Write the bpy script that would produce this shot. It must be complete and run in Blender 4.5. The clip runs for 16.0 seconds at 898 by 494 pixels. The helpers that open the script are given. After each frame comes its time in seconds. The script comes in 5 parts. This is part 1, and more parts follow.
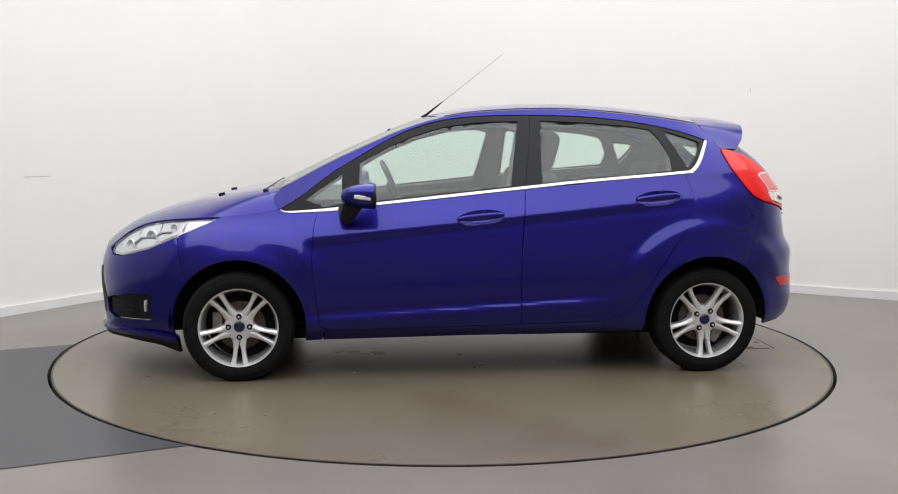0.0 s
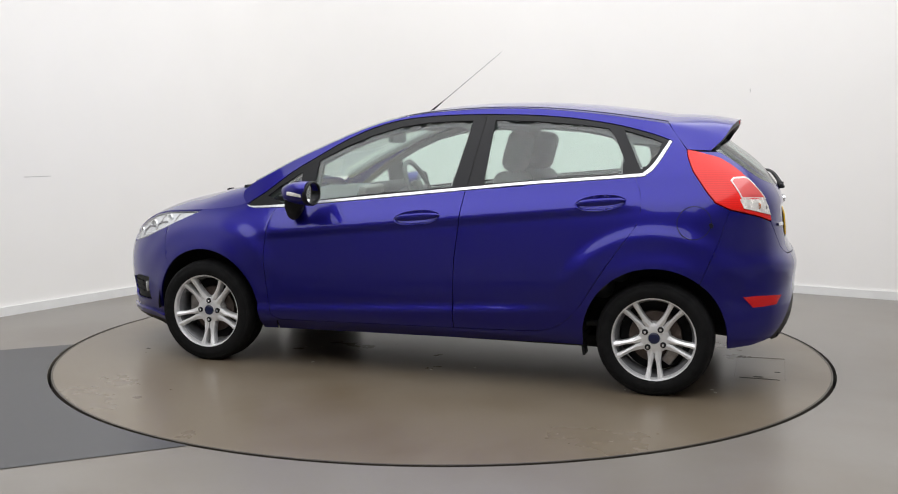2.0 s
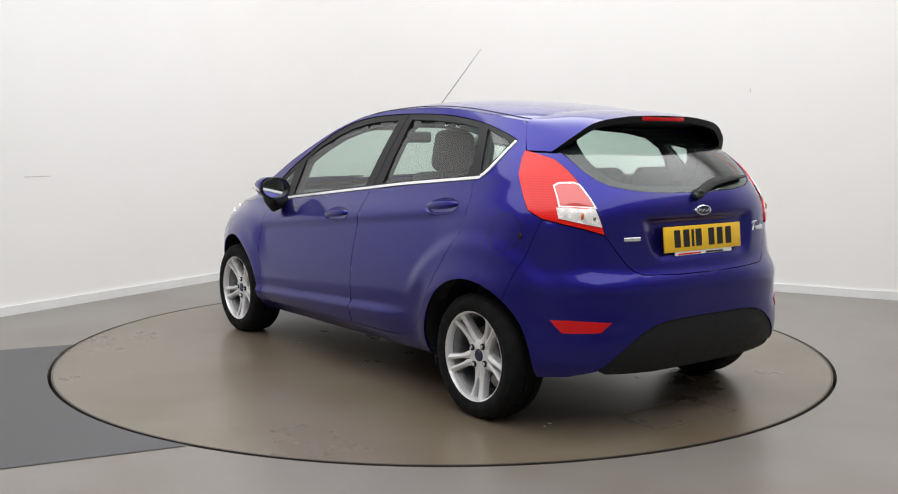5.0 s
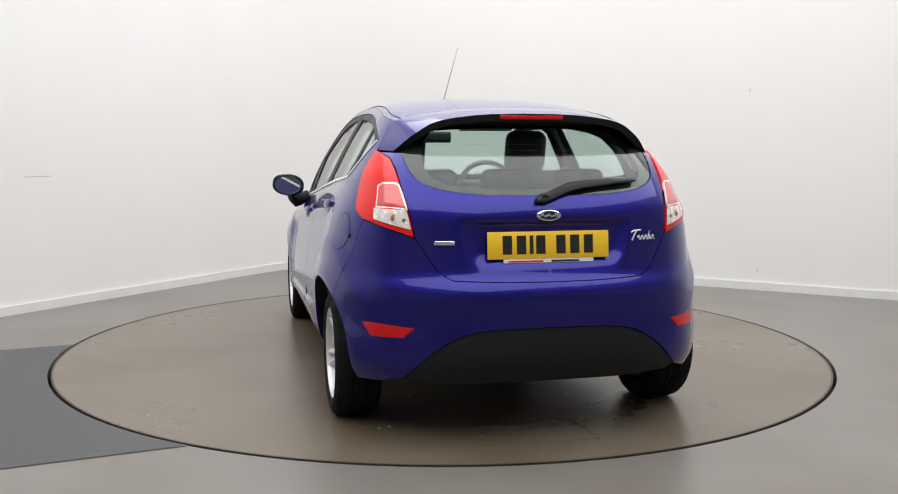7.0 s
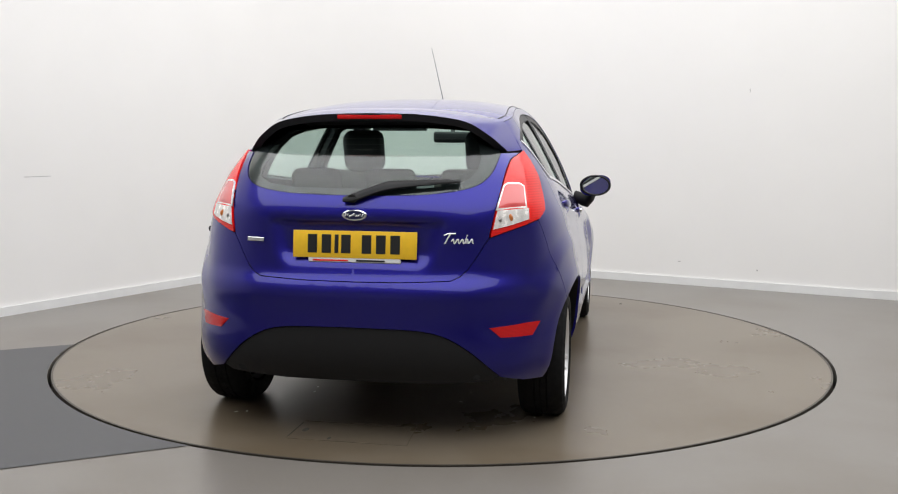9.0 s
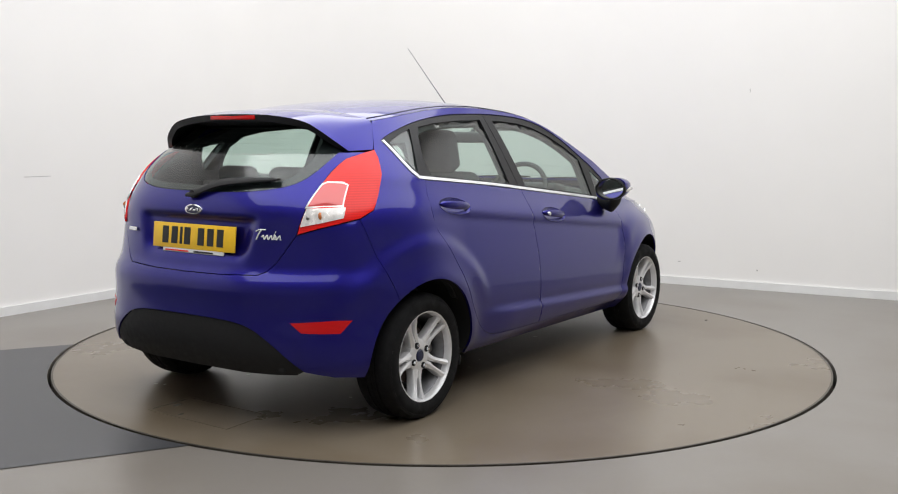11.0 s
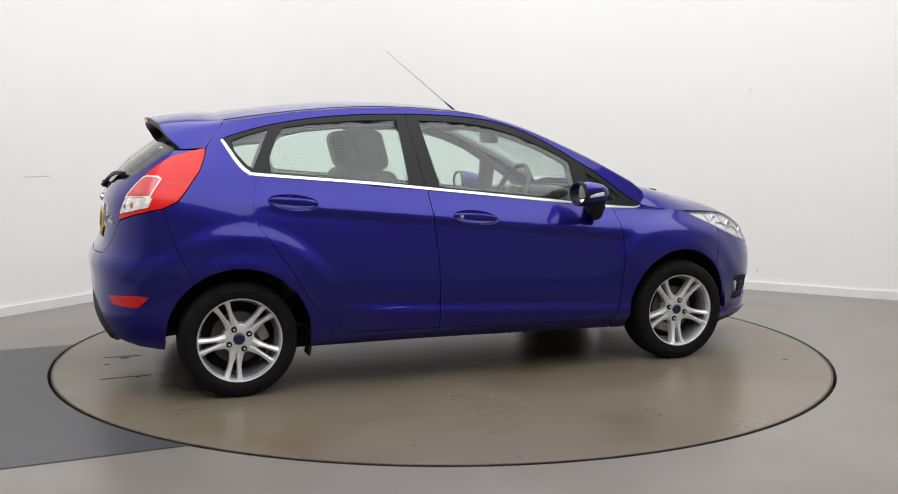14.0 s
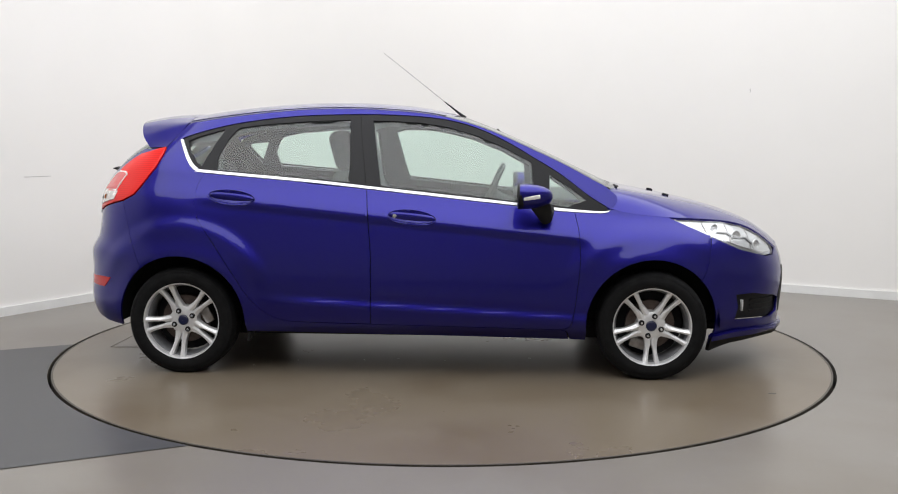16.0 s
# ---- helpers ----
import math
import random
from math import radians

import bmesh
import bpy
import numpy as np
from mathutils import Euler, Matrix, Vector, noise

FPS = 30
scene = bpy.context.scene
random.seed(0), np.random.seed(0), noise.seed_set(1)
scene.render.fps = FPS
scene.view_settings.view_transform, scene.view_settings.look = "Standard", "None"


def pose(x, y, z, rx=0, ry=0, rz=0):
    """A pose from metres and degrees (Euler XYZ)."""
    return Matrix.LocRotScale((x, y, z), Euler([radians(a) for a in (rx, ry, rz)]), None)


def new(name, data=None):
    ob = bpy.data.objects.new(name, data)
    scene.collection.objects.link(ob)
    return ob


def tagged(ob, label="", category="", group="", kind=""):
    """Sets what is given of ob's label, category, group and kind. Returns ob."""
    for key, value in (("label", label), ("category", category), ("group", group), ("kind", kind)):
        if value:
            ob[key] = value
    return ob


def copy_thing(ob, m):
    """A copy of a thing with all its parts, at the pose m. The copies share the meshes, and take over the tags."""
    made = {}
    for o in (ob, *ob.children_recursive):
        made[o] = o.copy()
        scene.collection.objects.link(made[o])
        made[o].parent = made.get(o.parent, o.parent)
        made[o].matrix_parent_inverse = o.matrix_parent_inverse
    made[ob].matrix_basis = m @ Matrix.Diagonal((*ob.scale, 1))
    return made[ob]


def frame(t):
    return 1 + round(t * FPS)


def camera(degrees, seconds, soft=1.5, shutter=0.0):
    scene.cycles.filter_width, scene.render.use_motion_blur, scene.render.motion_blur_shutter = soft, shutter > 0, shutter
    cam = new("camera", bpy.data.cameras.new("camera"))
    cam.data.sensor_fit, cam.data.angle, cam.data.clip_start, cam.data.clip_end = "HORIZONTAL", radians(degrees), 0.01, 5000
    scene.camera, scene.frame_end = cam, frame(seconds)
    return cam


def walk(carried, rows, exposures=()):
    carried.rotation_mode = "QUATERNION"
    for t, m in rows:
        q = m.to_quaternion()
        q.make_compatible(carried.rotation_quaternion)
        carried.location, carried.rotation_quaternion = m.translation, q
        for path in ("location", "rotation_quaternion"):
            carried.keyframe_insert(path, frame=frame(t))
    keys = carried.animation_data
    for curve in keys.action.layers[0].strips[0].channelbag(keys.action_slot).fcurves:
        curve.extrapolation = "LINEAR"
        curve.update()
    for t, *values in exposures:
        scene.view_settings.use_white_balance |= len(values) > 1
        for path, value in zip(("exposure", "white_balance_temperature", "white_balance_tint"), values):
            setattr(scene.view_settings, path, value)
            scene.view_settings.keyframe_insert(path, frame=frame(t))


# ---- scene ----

from mathutils import geometry

# ---------------------------------------------------------------- camera
cam = camera(49.5, 16.0, soft=1.1)
EYE = pose(0, -5.876, 1.258, 90 - 6.388, 0, -0.336) @ pose(0, 0, 0, 0, 0, 0.18)
walk(cam, [(0.0, EYE), (16.0, EYE)])

# ---------------------------------------------------------------- light
world = bpy.data.worlds.new("world")
world.use_nodes = True
world.node_tree.nodes["Background"].inputs[0].default_value = (0.9, 0.93, 1.0, 1)
world.node_tree.nodes["Background"].inputs[1].default_value = 0.05
scene.world = world
scene.view_settings.exposure = 0.12


def area_lamp(name, m, sx, sy, watts, colour):
    data = bpy.data.lights.new(name, "AREA")
    data.shape, data.size, data.size_y, data.energy, data.color = "RECTANGLE", sx, sy, watts, colour
    ob = new(name, data)
    ob.matrix_world = m
    return ob


# one wide luminous ceiling over the table, lined up with the walls
area_lamp("ceiling_softbox", pose(0.43, -1.73, 3.95, 0, 0, -28.6), 7.8, 8.4, 452, (0.965, 0.975, 0.985))


# ---------------------------------------------------------------- materials
def nodes_of(name):
    mat = bpy.data.materials.new(name)
    mat.use_nodes = True
    nt = mat.node_tree
    return mat, nt, nt.nodes["Principled BSDF"], nt.nodes["Material Output"]


def node(nt, kind, **values):
    n = nt.nodes.new(kind)
    for k, v in values.items():
        n.inputs[k.replace("_", " ")].default_value = v
    return n


def plain(name, colour, rough=0.5, metal=0.0, coat=0.0, coat_rough=0.03, vary=0.0, scale=40.0, bump=0.0, bump_scale=300.0, spec=0.5, dist=0.002):
    """A surface of one colour with two scales of variation and fine relief."""
    mat, nt, b, out = nodes_of(name)
    b.inputs["Base Color"].default_value = (*colour, 1)
    b.inputs["Roughness"].default_value = rough
    b.inputs["Metallic"].default_value = metal
    b.inputs["Coat Weight"].default_value = coat
    b.inputs["Coat Roughness"].default_value = coat_rough
    b.inputs["Specular IOR Level"].default_value = spec
    tc = nt.nodes.new("ShaderNodeTexCoord")
    if vary:
        n1 = node(nt, "ShaderNodeTexNoise", Scale=scale, Detail=5.0, Roughness=0.6)
        nt.links.new(tc.outputs["Object"], n1.inputs["Vector"])
        hsv = node(nt, "ShaderNodeHueSaturation", Color=(*colour, 1))
        mr = node(nt, "ShaderNodeMapRange", From_Min=0.3, From_Max=0.7, To_Min=1 - vary, To_Max=1 + vary)
        nt.links.new(n1.outputs["Fac"], mr.inputs["Value"])
        nt.links.new(mr.outputs["Result"], hsv.inputs["Value"])
        nt.links.new(hsv.outputs["Color"], b.inputs["Base Color"])
        mr2 = node(nt, "ShaderNodeMapRange", From_Min=0.3, From_Max=0.7, To_Min=max(0.02, rough * (1 - vary)), To_Max=min(1, rough * (1 + vary)))
        nt.links.new(n1.outputs["Fac"], mr2.inputs["Value"])
        nt.links.new(mr2.outputs["Result"], b.inputs["Roughness"])
    if bump:
        n2 = node(nt, "ShaderNodeTexNoise", Scale=bump_scale, Detail=3.0)
        nt.links.new(tc.outputs["Object"], n2.inputs["Vector"])
        bp = node(nt, "ShaderNodeBump", Strength=bump, Distance=dist)
        nt.links.new(n2.outputs["Fac"], bp.inputs["Height"])
        nt.links.new(bp.outputs["Normal"], b.inputs["Normal"])
    return mat


def ribbed(name, colour, dark, rough, scale):
    """Moulded lamp plastic: fine level ribs under a clear gloss."""
    mat, nt, b, out = nodes_of(name)
    tc = nt.nodes.new("ShaderNodeTexCoord")
    wave = node(nt, "ShaderNodeTexWave", Scale=scale, Distortion=0.6, Detail=2.0)
    wave.bands_direction = "Z"
    nt.links.new(tc.outputs["Object"], wave.inputs["Vector"])
    col = nt.nodes.new("ShaderNodeMixRGB")
    col.inputs[1].default_value, col.inputs[2].default_value = (*colour, 1), (*dark, 1)
    nt.links.new(wave.outputs["Fac"], col.inputs[0])
    nt.links.new(col.outputs[0], b.inputs["Base Color"])
    b.inputs["Roughness"].default_value = rough
    b.inputs["Coat Weight"].default_value = 0.25
    b.inputs["Specular IOR Level"].default_value = 0.35
    bp = node(nt, "ShaderNodeBump", Strength=0.08, Distance=0.001)
    nt.links.new(wave.outputs["Fac"], bp.inputs["Height"])
    nt.links.new(bp.outputs["Normal"], b.inputs["Normal"])
    return mat


def glass(name, tint, rough=0.0, ior=1.5):
    mat, nt, b, out = nodes_of(name)
    nt.nodes.remove(b)
    tr = node(nt, "ShaderNodeBsdfTransparent", Color=(*tint, 1))
    gl = node(nt, "ShaderNodeBsdfGlossy", Roughness=rough)
    lw = node(nt, "ShaderNodeLayerWeight", Blend=0.5)
    pw = nt.nodes.new("ShaderNodeMath")
    pw.operation, pw.inputs[1].default_value = "POWER", 4.0
    nt.links.new(lw.outputs["Facing"], pw.inputs[0])
    fr = node(nt, "ShaderNodeMapRange", To_Min=0.085, To_Max=0.9)
    nt.links.new(pw.outputs[0], fr.inputs["Value"])
    mix = nt.nodes.new("ShaderNodeMixShader")
    nt.links.new(fr.outputs["Result"], mix.inputs[0])
    nt.links.new(tr.outputs[0], mix.inputs[1])
    nt.links.new(gl.outputs[0], mix.inputs[2])
    nt.links.new(mix.outputs[0], out.inputs[0])
    return mat


def car_paint():
    mat, nt, b, out = nodes_of("blue_metallic_paint")
    tc = nt.nodes.new("ShaderNodeTexCoord")
    n1 = node(nt, "ShaderNodeTexVoronoi", Scale=900.0)
    nt.links.new(tc.outputs["Object"], n1.inputs["Vector"])
    ramp = nt.nodes.new("ShaderNodeMixRGB")
    ramp.inputs[1].default_value = (0.007, 0.005, 0.165, 1)
    ramp.inputs[2].default_value = (0.012, 0.0088, 0.232, 1)
    nt.links.new(n1.outputs["Distance"], ramp.inputs[0])
    nt.links.new(ramp.outputs[0], b.inputs["Base Color"])
    b.inputs["Metallic"].default_value = 0.85
    b.inputs["Roughness"].default_value = 0.41
    b.inputs["Coat Weight"].default_value = 1.0
    b.inputs["Coat IOR"].default_value = 1.38
    b.inputs["Coat Roughness"].default_value = 0.06
    return mat


PAINT = car_paint()
BLACK_TRIM = plain("satin_black_trim", (0.008, 0.008, 0.010), 0.42, vary=0.1, spec=0.25)
PLASTIC = plain("grained_black_plastic", (0.011, 0.011, 0.012), 0.6, vary=0.15, bump=0.1, bump_scale=900, spec=0.3)
RUBBER = plain("tyre_rubber", (0.006, 0.006, 0.0065), 0.8, vary=0.25, scale=25, bump=0.2, bump_scale=250, spec=0.2)
DARK = plain("dark_underbody", (0.008, 0.008, 0.009), 0.9)
STRIP = plain("bright_trim", (0.86, 0.87, 0.88), 0.28, metal=0.55)
CHROME = plain("chrome", (0.85, 0.86, 0.88), 0.12, metal=1.0)
ALLOY = plain("silver_alloy", (0.80, 0.80, 0.81), 0.42, metal=0.6, coat=0.15, vary=0.04, scale=60)
# darkened alloy: shade behind the spokes put into colour; also the lamp fin's grey
BARREL = plain("shaded_rim_and_fin_grey", (0.20, 0.20, 0.21), 0.5, metal=0.6, vary=0.2)
ROTOR = plain("dark_brown_brake_disc", (0.10, 0.075, 0.065), 0.5, metal=0.5, vary=0.3)
STEEL = plain("brake_steel", (0.32, 0.30, 0.29), 0.4, metal=1.0, vary=0.2)
GLASS = glass("green_tinted_glass", (0.80, 0.92, 0.87))
REAR_GLASS = glass("rear_tinted_glass", (0.77, 0.89, 0.84), 0.10)
LENS = glass("clear_lens", (0.95, 0.96, 0.97))
RED_LENS = ribbed("red_lens", (0.84, 0.012, 0.008), (0.72, 0.008, 0.006), 0.25, 30.0)
PINK_LENS = plain("pale_red_lens", (0.72, 0.10, 0.10), 0.22, coat=1.0)
WHITE_LENS = plain("clear_lamp_reflector", (0.86, 0.83, 0.80), 0.25, metal=0.2, coat=1.0, vary=0.25, scale=35)
AMBER = plain("amber_bulb", (0.55, 0.16, 0.03), 0.3)
LAMP_SILVER = plain("lamp_bowl_silver", (0.84, 0.85, 0.86), 0.22, metal=0.45, vary=0.06, scale=30)
DARK_RED = ribbed("dark_red_lens", (0.62, 0.004, 0.006), (0.50, 0.003, 0.005), 0.2, 60.0)
YELLOW = plain("plate_yellow", (0.88, 0.53, 0.02), 0.4, vary=0.05)
PLATE_BLACK = plain("plate_black", (0.01, 0.01, 0.012), 0.45)
PLATE_WHITE = plain("plate_white", (0.75, 0.75, 0.75), 0.45)
SEAT = plain("dark_grey_seat_cloth", (0.045, 0.047, 0.053), 0.6, vary=0.2, bump=0.3, bump_scale=700)
DASH = plain("dark_dash_plastic", (0.036, 0.037, 0.040), 0.5, vary=0.1, bump=0.2, bump_scale=700)
LINING = plain("grey_headliner", (0.33, 0.33, 0.32), 0.9, vary=0.06)
BOOT_TRIM = plain("grey_cabin_trim", (0.055, 0.056, 0.058), 0.7, vary=0.1)
TRIM_GREY = plain("grey_pillar_trim", (0.075, 0.077, 0.082), 0.7, vary=0.08)
BADGE_BLUE = plain("badge_blue", (0.004, 0.008, 0.045), 0.3, coat=0.2)
MIRROR = plain("mirror_glass", (0.9, 0.92, 0.92), 0.02, metal=1.0)


# ---------------------------------------------------------------- mesh helpers
def link(name, verts, faces, mat, parent=None, label="", smooth=True):
    me = bpy.data.meshes.new(name)
    me.from_pydata([tuple(map(float, v)) for v in verts], [], faces)
    me.validate()
    me.materials.append(mat)
    if smooth:
        me.shade_smooth()
    ob = new(name, me)
    if parent is not None:
        ob.parent = parent
    if label:
        ob["label"] = label
    return ob


def part(name, bm, mat, parent, label="", smooth=True, sharp=35):
    me = bpy.data.meshes.new(name)
    bm.to_mesh(me)
    bm.free()
    me.materials.append(mat)
    if smooth:
        me.shade_smooth()
        me.set_sharp_from_angle(angle=radians(sharp))
    ob = new(name, me)
    if parent is not None:
        ob.parent = parent
    if label:
        ob["label"] = label
    return ob


def box(sx, sy, sz, m=None, bevel=0.0, segments=3, bm=None):
    bm = bm or bmesh.new()
    r = bmesh.ops.create_cube(bm, size=1.0, matrix=(m or Matrix()) @ Matrix.Diagonal((sx, sy, sz, 1)))
    if bevel:
        es = list({e for v in r["verts"] for e in v.link_edges})
        bmesh.ops.bevel(bm, geom=es, offset=bevel, segments=segments, profile=0.5, affect="EDGES")
    return bm


def lathe(profile, steps, m=None, bm=None, closed=False):
    """Turn (radius, height) pairs round the local y axis."""
    bm = bm or bmesh.new()
    m = m or Matrix()
    rings = []
    for r, h in profile:
        rings.append([bm.verts.new(m @ Vector((r * math.cos(2 * math.pi * i / steps), h, r * math.sin(2 * math.pi * i / steps)))) for i in range(steps)])
    pairs = list(zip(rings, rings[1:])) + ([(rings[-1], rings[0])] if closed else [])
    for a, b in pairs:
        for i in range(steps):
            j = (i + 1) % steps
            bm.faces.new((a[i], a[j], b[j], b[i]))
    bmesh.ops.recalc_face_normals(bm, faces=bm.faces)
    return bm


def tube(points, radius, steps=8, bm=None, taper=None):
    bm = bm or bmesh.new()
    pts = [Vector(p) for p in points]
    rings = []
    for i, p in enumerate(pts):
        d = (pts[min(i + 1, len(pts) - 1)] - pts[max(i - 1, 0)]).normalized()
        u = d.orthogonal().normalized() if abs(d.z) > 0.95 else d.cross(Vector((0, 0, 1))).normalized()
        w = d.cross(u)
        r = radius if taper is None else radius + (taper - radius) * i / (len(pts) - 1)
        rings.append([bm.verts.new(p + r * (math.cos(2 * math.pi * k / steps) * u + math.sin(2 * math.pi * k / steps) * w)) for k in range(steps)])
    for a, b in zip(rings, rings[1:]):
        for k in range(steps):
            j = (k + 1) % steps
            bm.faces.new((a[k], a[j], b[j], b[k]))
    bm.faces.new(rings[0]), bm.faces.new(rings[-1])
    bmesh.ops.recalc_face_normals(bm, faces=bm.faces)
    return bm


def extrude_outline(pts, y0, y1, m=None, bm=None, bevel=0.0):
    """A flat outline of (x, z) pairs given depth from y0 to y1."""
    bm = bm or bmesh.new()
    m = m or Matrix()
    a = [bm.verts.new(m @ Vector((x, y0, z))) for x, z in pts]
    b = [bm.verts.new(m @ Vector((x, y1, z))) for x, z in pts]
    faces = [bm.faces.new(a), bm.faces.new(b[::-1])]
    for i in range(len(pts)):
        j = (i + 1) % len(pts)
        faces.append(bm.faces.new((a[j], a[i], b[i], b[j])))
    bmesh.ops.recalc_face_normals(bm, faces=faces)
    if bevel:
        es = [e for f in faces[:2] for e in f.edges]
        bmesh.ops.bevel(bm, geom=es, offset=bevel, segments=2, profile=0.5, affect="EDGES")
    return bm


def spline(pairs):
    """A smooth curve through (u, v) pairs: u to v, straight beyond the ends."""
    xs, ys = np.array(sorted(pairs)).T
    n, h = len(xs), np.diff(xs)
    A, r = np.eye(n), np.zeros(n)
    for i in range(1, n - 1):
        A[i, i - 1:i + 2] = h[i - 1], 2 * (h[i - 1] + h[i]), h[i]
        r[i] = 6 * ((ys[i + 1] - ys[i]) / h[i] - (ys[i] - ys[i - 1]) / h[i - 1])
    m = np.linalg.solve(A, r)

    def f(u):
        u = np.clip(np.asarray(u, float), xs[0], xs[-1])
        i = np.clip(np.searchsorted(xs, u) - 1, 0, n - 2)
        a, b = xs[i + 1] - u, u - xs[i]
        return (m[i] * a ** 3 + m[i + 1] * b ** 3) / (6 * h[i]) + (ys[i] / h[i] - m[i] * h[i] / 6) * a + (ys[i + 1] / h[i] - m[i + 1] * h[i] / 6) * b
    return f


def step(u):
    u = np.clip(u, 0, 1)
    return u * u * (3 - 2 * u)


# ---------------------------------------------------------------- the car's skin: x ahead, y to its left, z up
X0R, X0F = -0.9, 0.6
REAR_X = spline([(0.18, -1.80), (0.25, -1.845), (0.32, -1.885), (0.40, -1.905), (0.50, -1.906), (0.58, -1.910), (0.63, -1.911), (0.665, -1.896), (0.70, -1.872), (0.74, -1.860), (0.80, -1.85), (0.88, -1.842), (0.96, -1.828), (1.02, -1.797), (1.08, -1.752), (1.16, -1.672), (1.23, -1.575), (1.30, -1.475), (1.40, -1.33)])
REAR_N = spline([(0.18, 4.4), (0.3, 3.9), (0.5, 3.35), (0.8, 3.3), (1.0, 3.4), (1.2, 3.7), (1.4, 3.8)])
FRONT_X = spline([(0.15, 2.07), (0.25, 2.06), (0.45, 2.07), (0.58, 2.062), (0.66, 2.035), (0.74, 1.985), (0.82, 1.90), (0.90, 1.82), (1.0, 1.78), (1.4, 1.78)])
FRONT_N = 2.9
BELT = spline([(-2.1, 1.10), (-1.5, 1.09), (-1.147, 1.07), (-0.6, 1.023), (-0.254, 0.988), (0.312, 0.928), (0.98, 0.862), (1.3, 0.84), (1.7, 0.82), (2.1, 0.80)])
WIDTH = spline([(0.16, 0.73), (0.22, 0.785), (0.28, 0.825), (0.35, 0.845), (0.44, 0.856), (0.54, 0.86), (0.66, 0.856), (0.75, 0.846), (0.83, 0.830), (0.89, 0.806), (0.95, 0.772), (1.0, 0.746), (1.05, 0.722), (1.10, 0.697), (1.18, 0.656), (1.27, 0.607), (1.35, 0.560), (1.42, 0.512), (1.5, 0.45)])


def relief(x, z):
    """Arch flares, haunches and the two pressed lines of the doors."""
    d = np.zeros_like(x)
    for c in (1.2445, -1.2445):
        r = np.hypot(x - c, z - 0.29)
        d = d + 0.014 * np.exp(-((r - 0.345) / 0.06) ** 2)
        d = d + (0.013 if c > 0 else 0.017) * step((0.57 - r) / (0.11 if c > 0 else 0.085)) * step((z - 0.45) / 0.2) * step((0.95 - z) / 0.15)
    line = 0.828 - 0.10 * x
    along = step((0.95 - x) / 0.15) * step((x + 1.25) / 0.35)
    d = d - 0.018 * along * step((line - z) / 0.046) * step((z - line + 0.42) / 0.33)
    low = 0.395 - 0.055 * x
    d = d + 0.019 * step((low - z) / 0.036) * step((1.15 - x) / 0.2) * step((x + 0.85) / 0.35) * step((z - 0.2) / 0.08)
    return d


def half_width(x, z):
    zb = BELT(x)
    k = np.where(z < 0.5, z, np.where(z < zb, 0.5 + (z - 0.5) * 0.5 / (zb - 0.5), 1.0 + (z - zb) * 0.42 / (1.42 - zb)))
    return WIDTH(k) + relief(x, z)


_u = np.linspace(0, 1, 6001)
_phi = (math.pi / 2) * _u ** 3 / (_u ** 3 + (1 - _u) ** 3)


def _arc(a, n):
    px, py = a * np.cos(_phi).clip(0) ** (2 / n), 0.86 * np.sin(_phi) ** (2 / n)
    return np.concatenate([[0], np.cumsum(np.hypot(np.diff(px), np.diff(py)))])


_rear_len, _front_len = _arc(1.0, 3.3), _arc(1.46, 2.9)
S_REAR, S_FRONT = X0R - _rear_len[-1], X0F + _front_len[-1]


def skin(s, z, inward=0.0):
    """The left half of the skin: s runs round the plan from the middle of the tail to the middle of the nose."""
    s, z = np.asarray(s, float), np.asarray(z, float)
    n = REAR_N(z)
    ph = np.interp(s - S_REAR, _rear_len, _phi)
    ph2 = np.interp(S_FRONT - s, _front_len, _phi)
    c, t = np.cos(ph).clip(0) ** (2 / n), np.sin(ph).clip(0) ** (2 / n)
    c2, t2 = np.cos(ph2).clip(0) ** (2 / FRONT_N), np.sin(ph2).clip(0) ** (2 / FRONT_N)
    x = np.where(s < X0R, X0R - (X0R - REAR_X(z)) * c, np.where(s > X0F, X0F + (FRONT_X(z) - X0F) * c2, s))
    t = np.where(s < X0R, t, np.where(s > X0F, t2, 1.0))
    y = half_width(x, z) * t
    # the plate's hollow in the tailgate
    k = step((0.40 - np.abs(y) - (0.93 - z) * 0.30) / 0.085) * step((0.932 - z) / 0.035) * step((z - 0.715) / 0.08)
    x = x + np.where(s < X0R - 0.7, 0.028 * k, 0.0)
    return np.stack([x, y, z], -1)


def skin_normal(s, z):
    e = 0.004
    a = skin(np.minimum(s + e, S_FRONT), z) - skin(np.maximum(s - e, S_REAR), z)
    b = skin(s, z + e) - skin(s, z - e)
    n = np.cross(b, a)
    return n / (np.linalg.norm(n, axis=-1, keepdims=True) + 1e-12)


def A(x, z):
    """Skin place of a point given from the side."""
    if x < X0R:
        c = min(1.0, (X0R - x) / (X0R - float(REAR_X(z))))
        return (S_REAR + float(np.interp(math.acos(c ** (float(REAR_N(z)) / 2)), _phi, _rear_len)), z)
    if x > X0F:
        c = min(1.0, (x - X0F) / (float(FRONT_X(z)) - X0F))
        return (S_FRONT - float(np.interp(math.acos(c ** (FRONT_N / 2)), _phi, _front_len)), z)
    return (x, z)


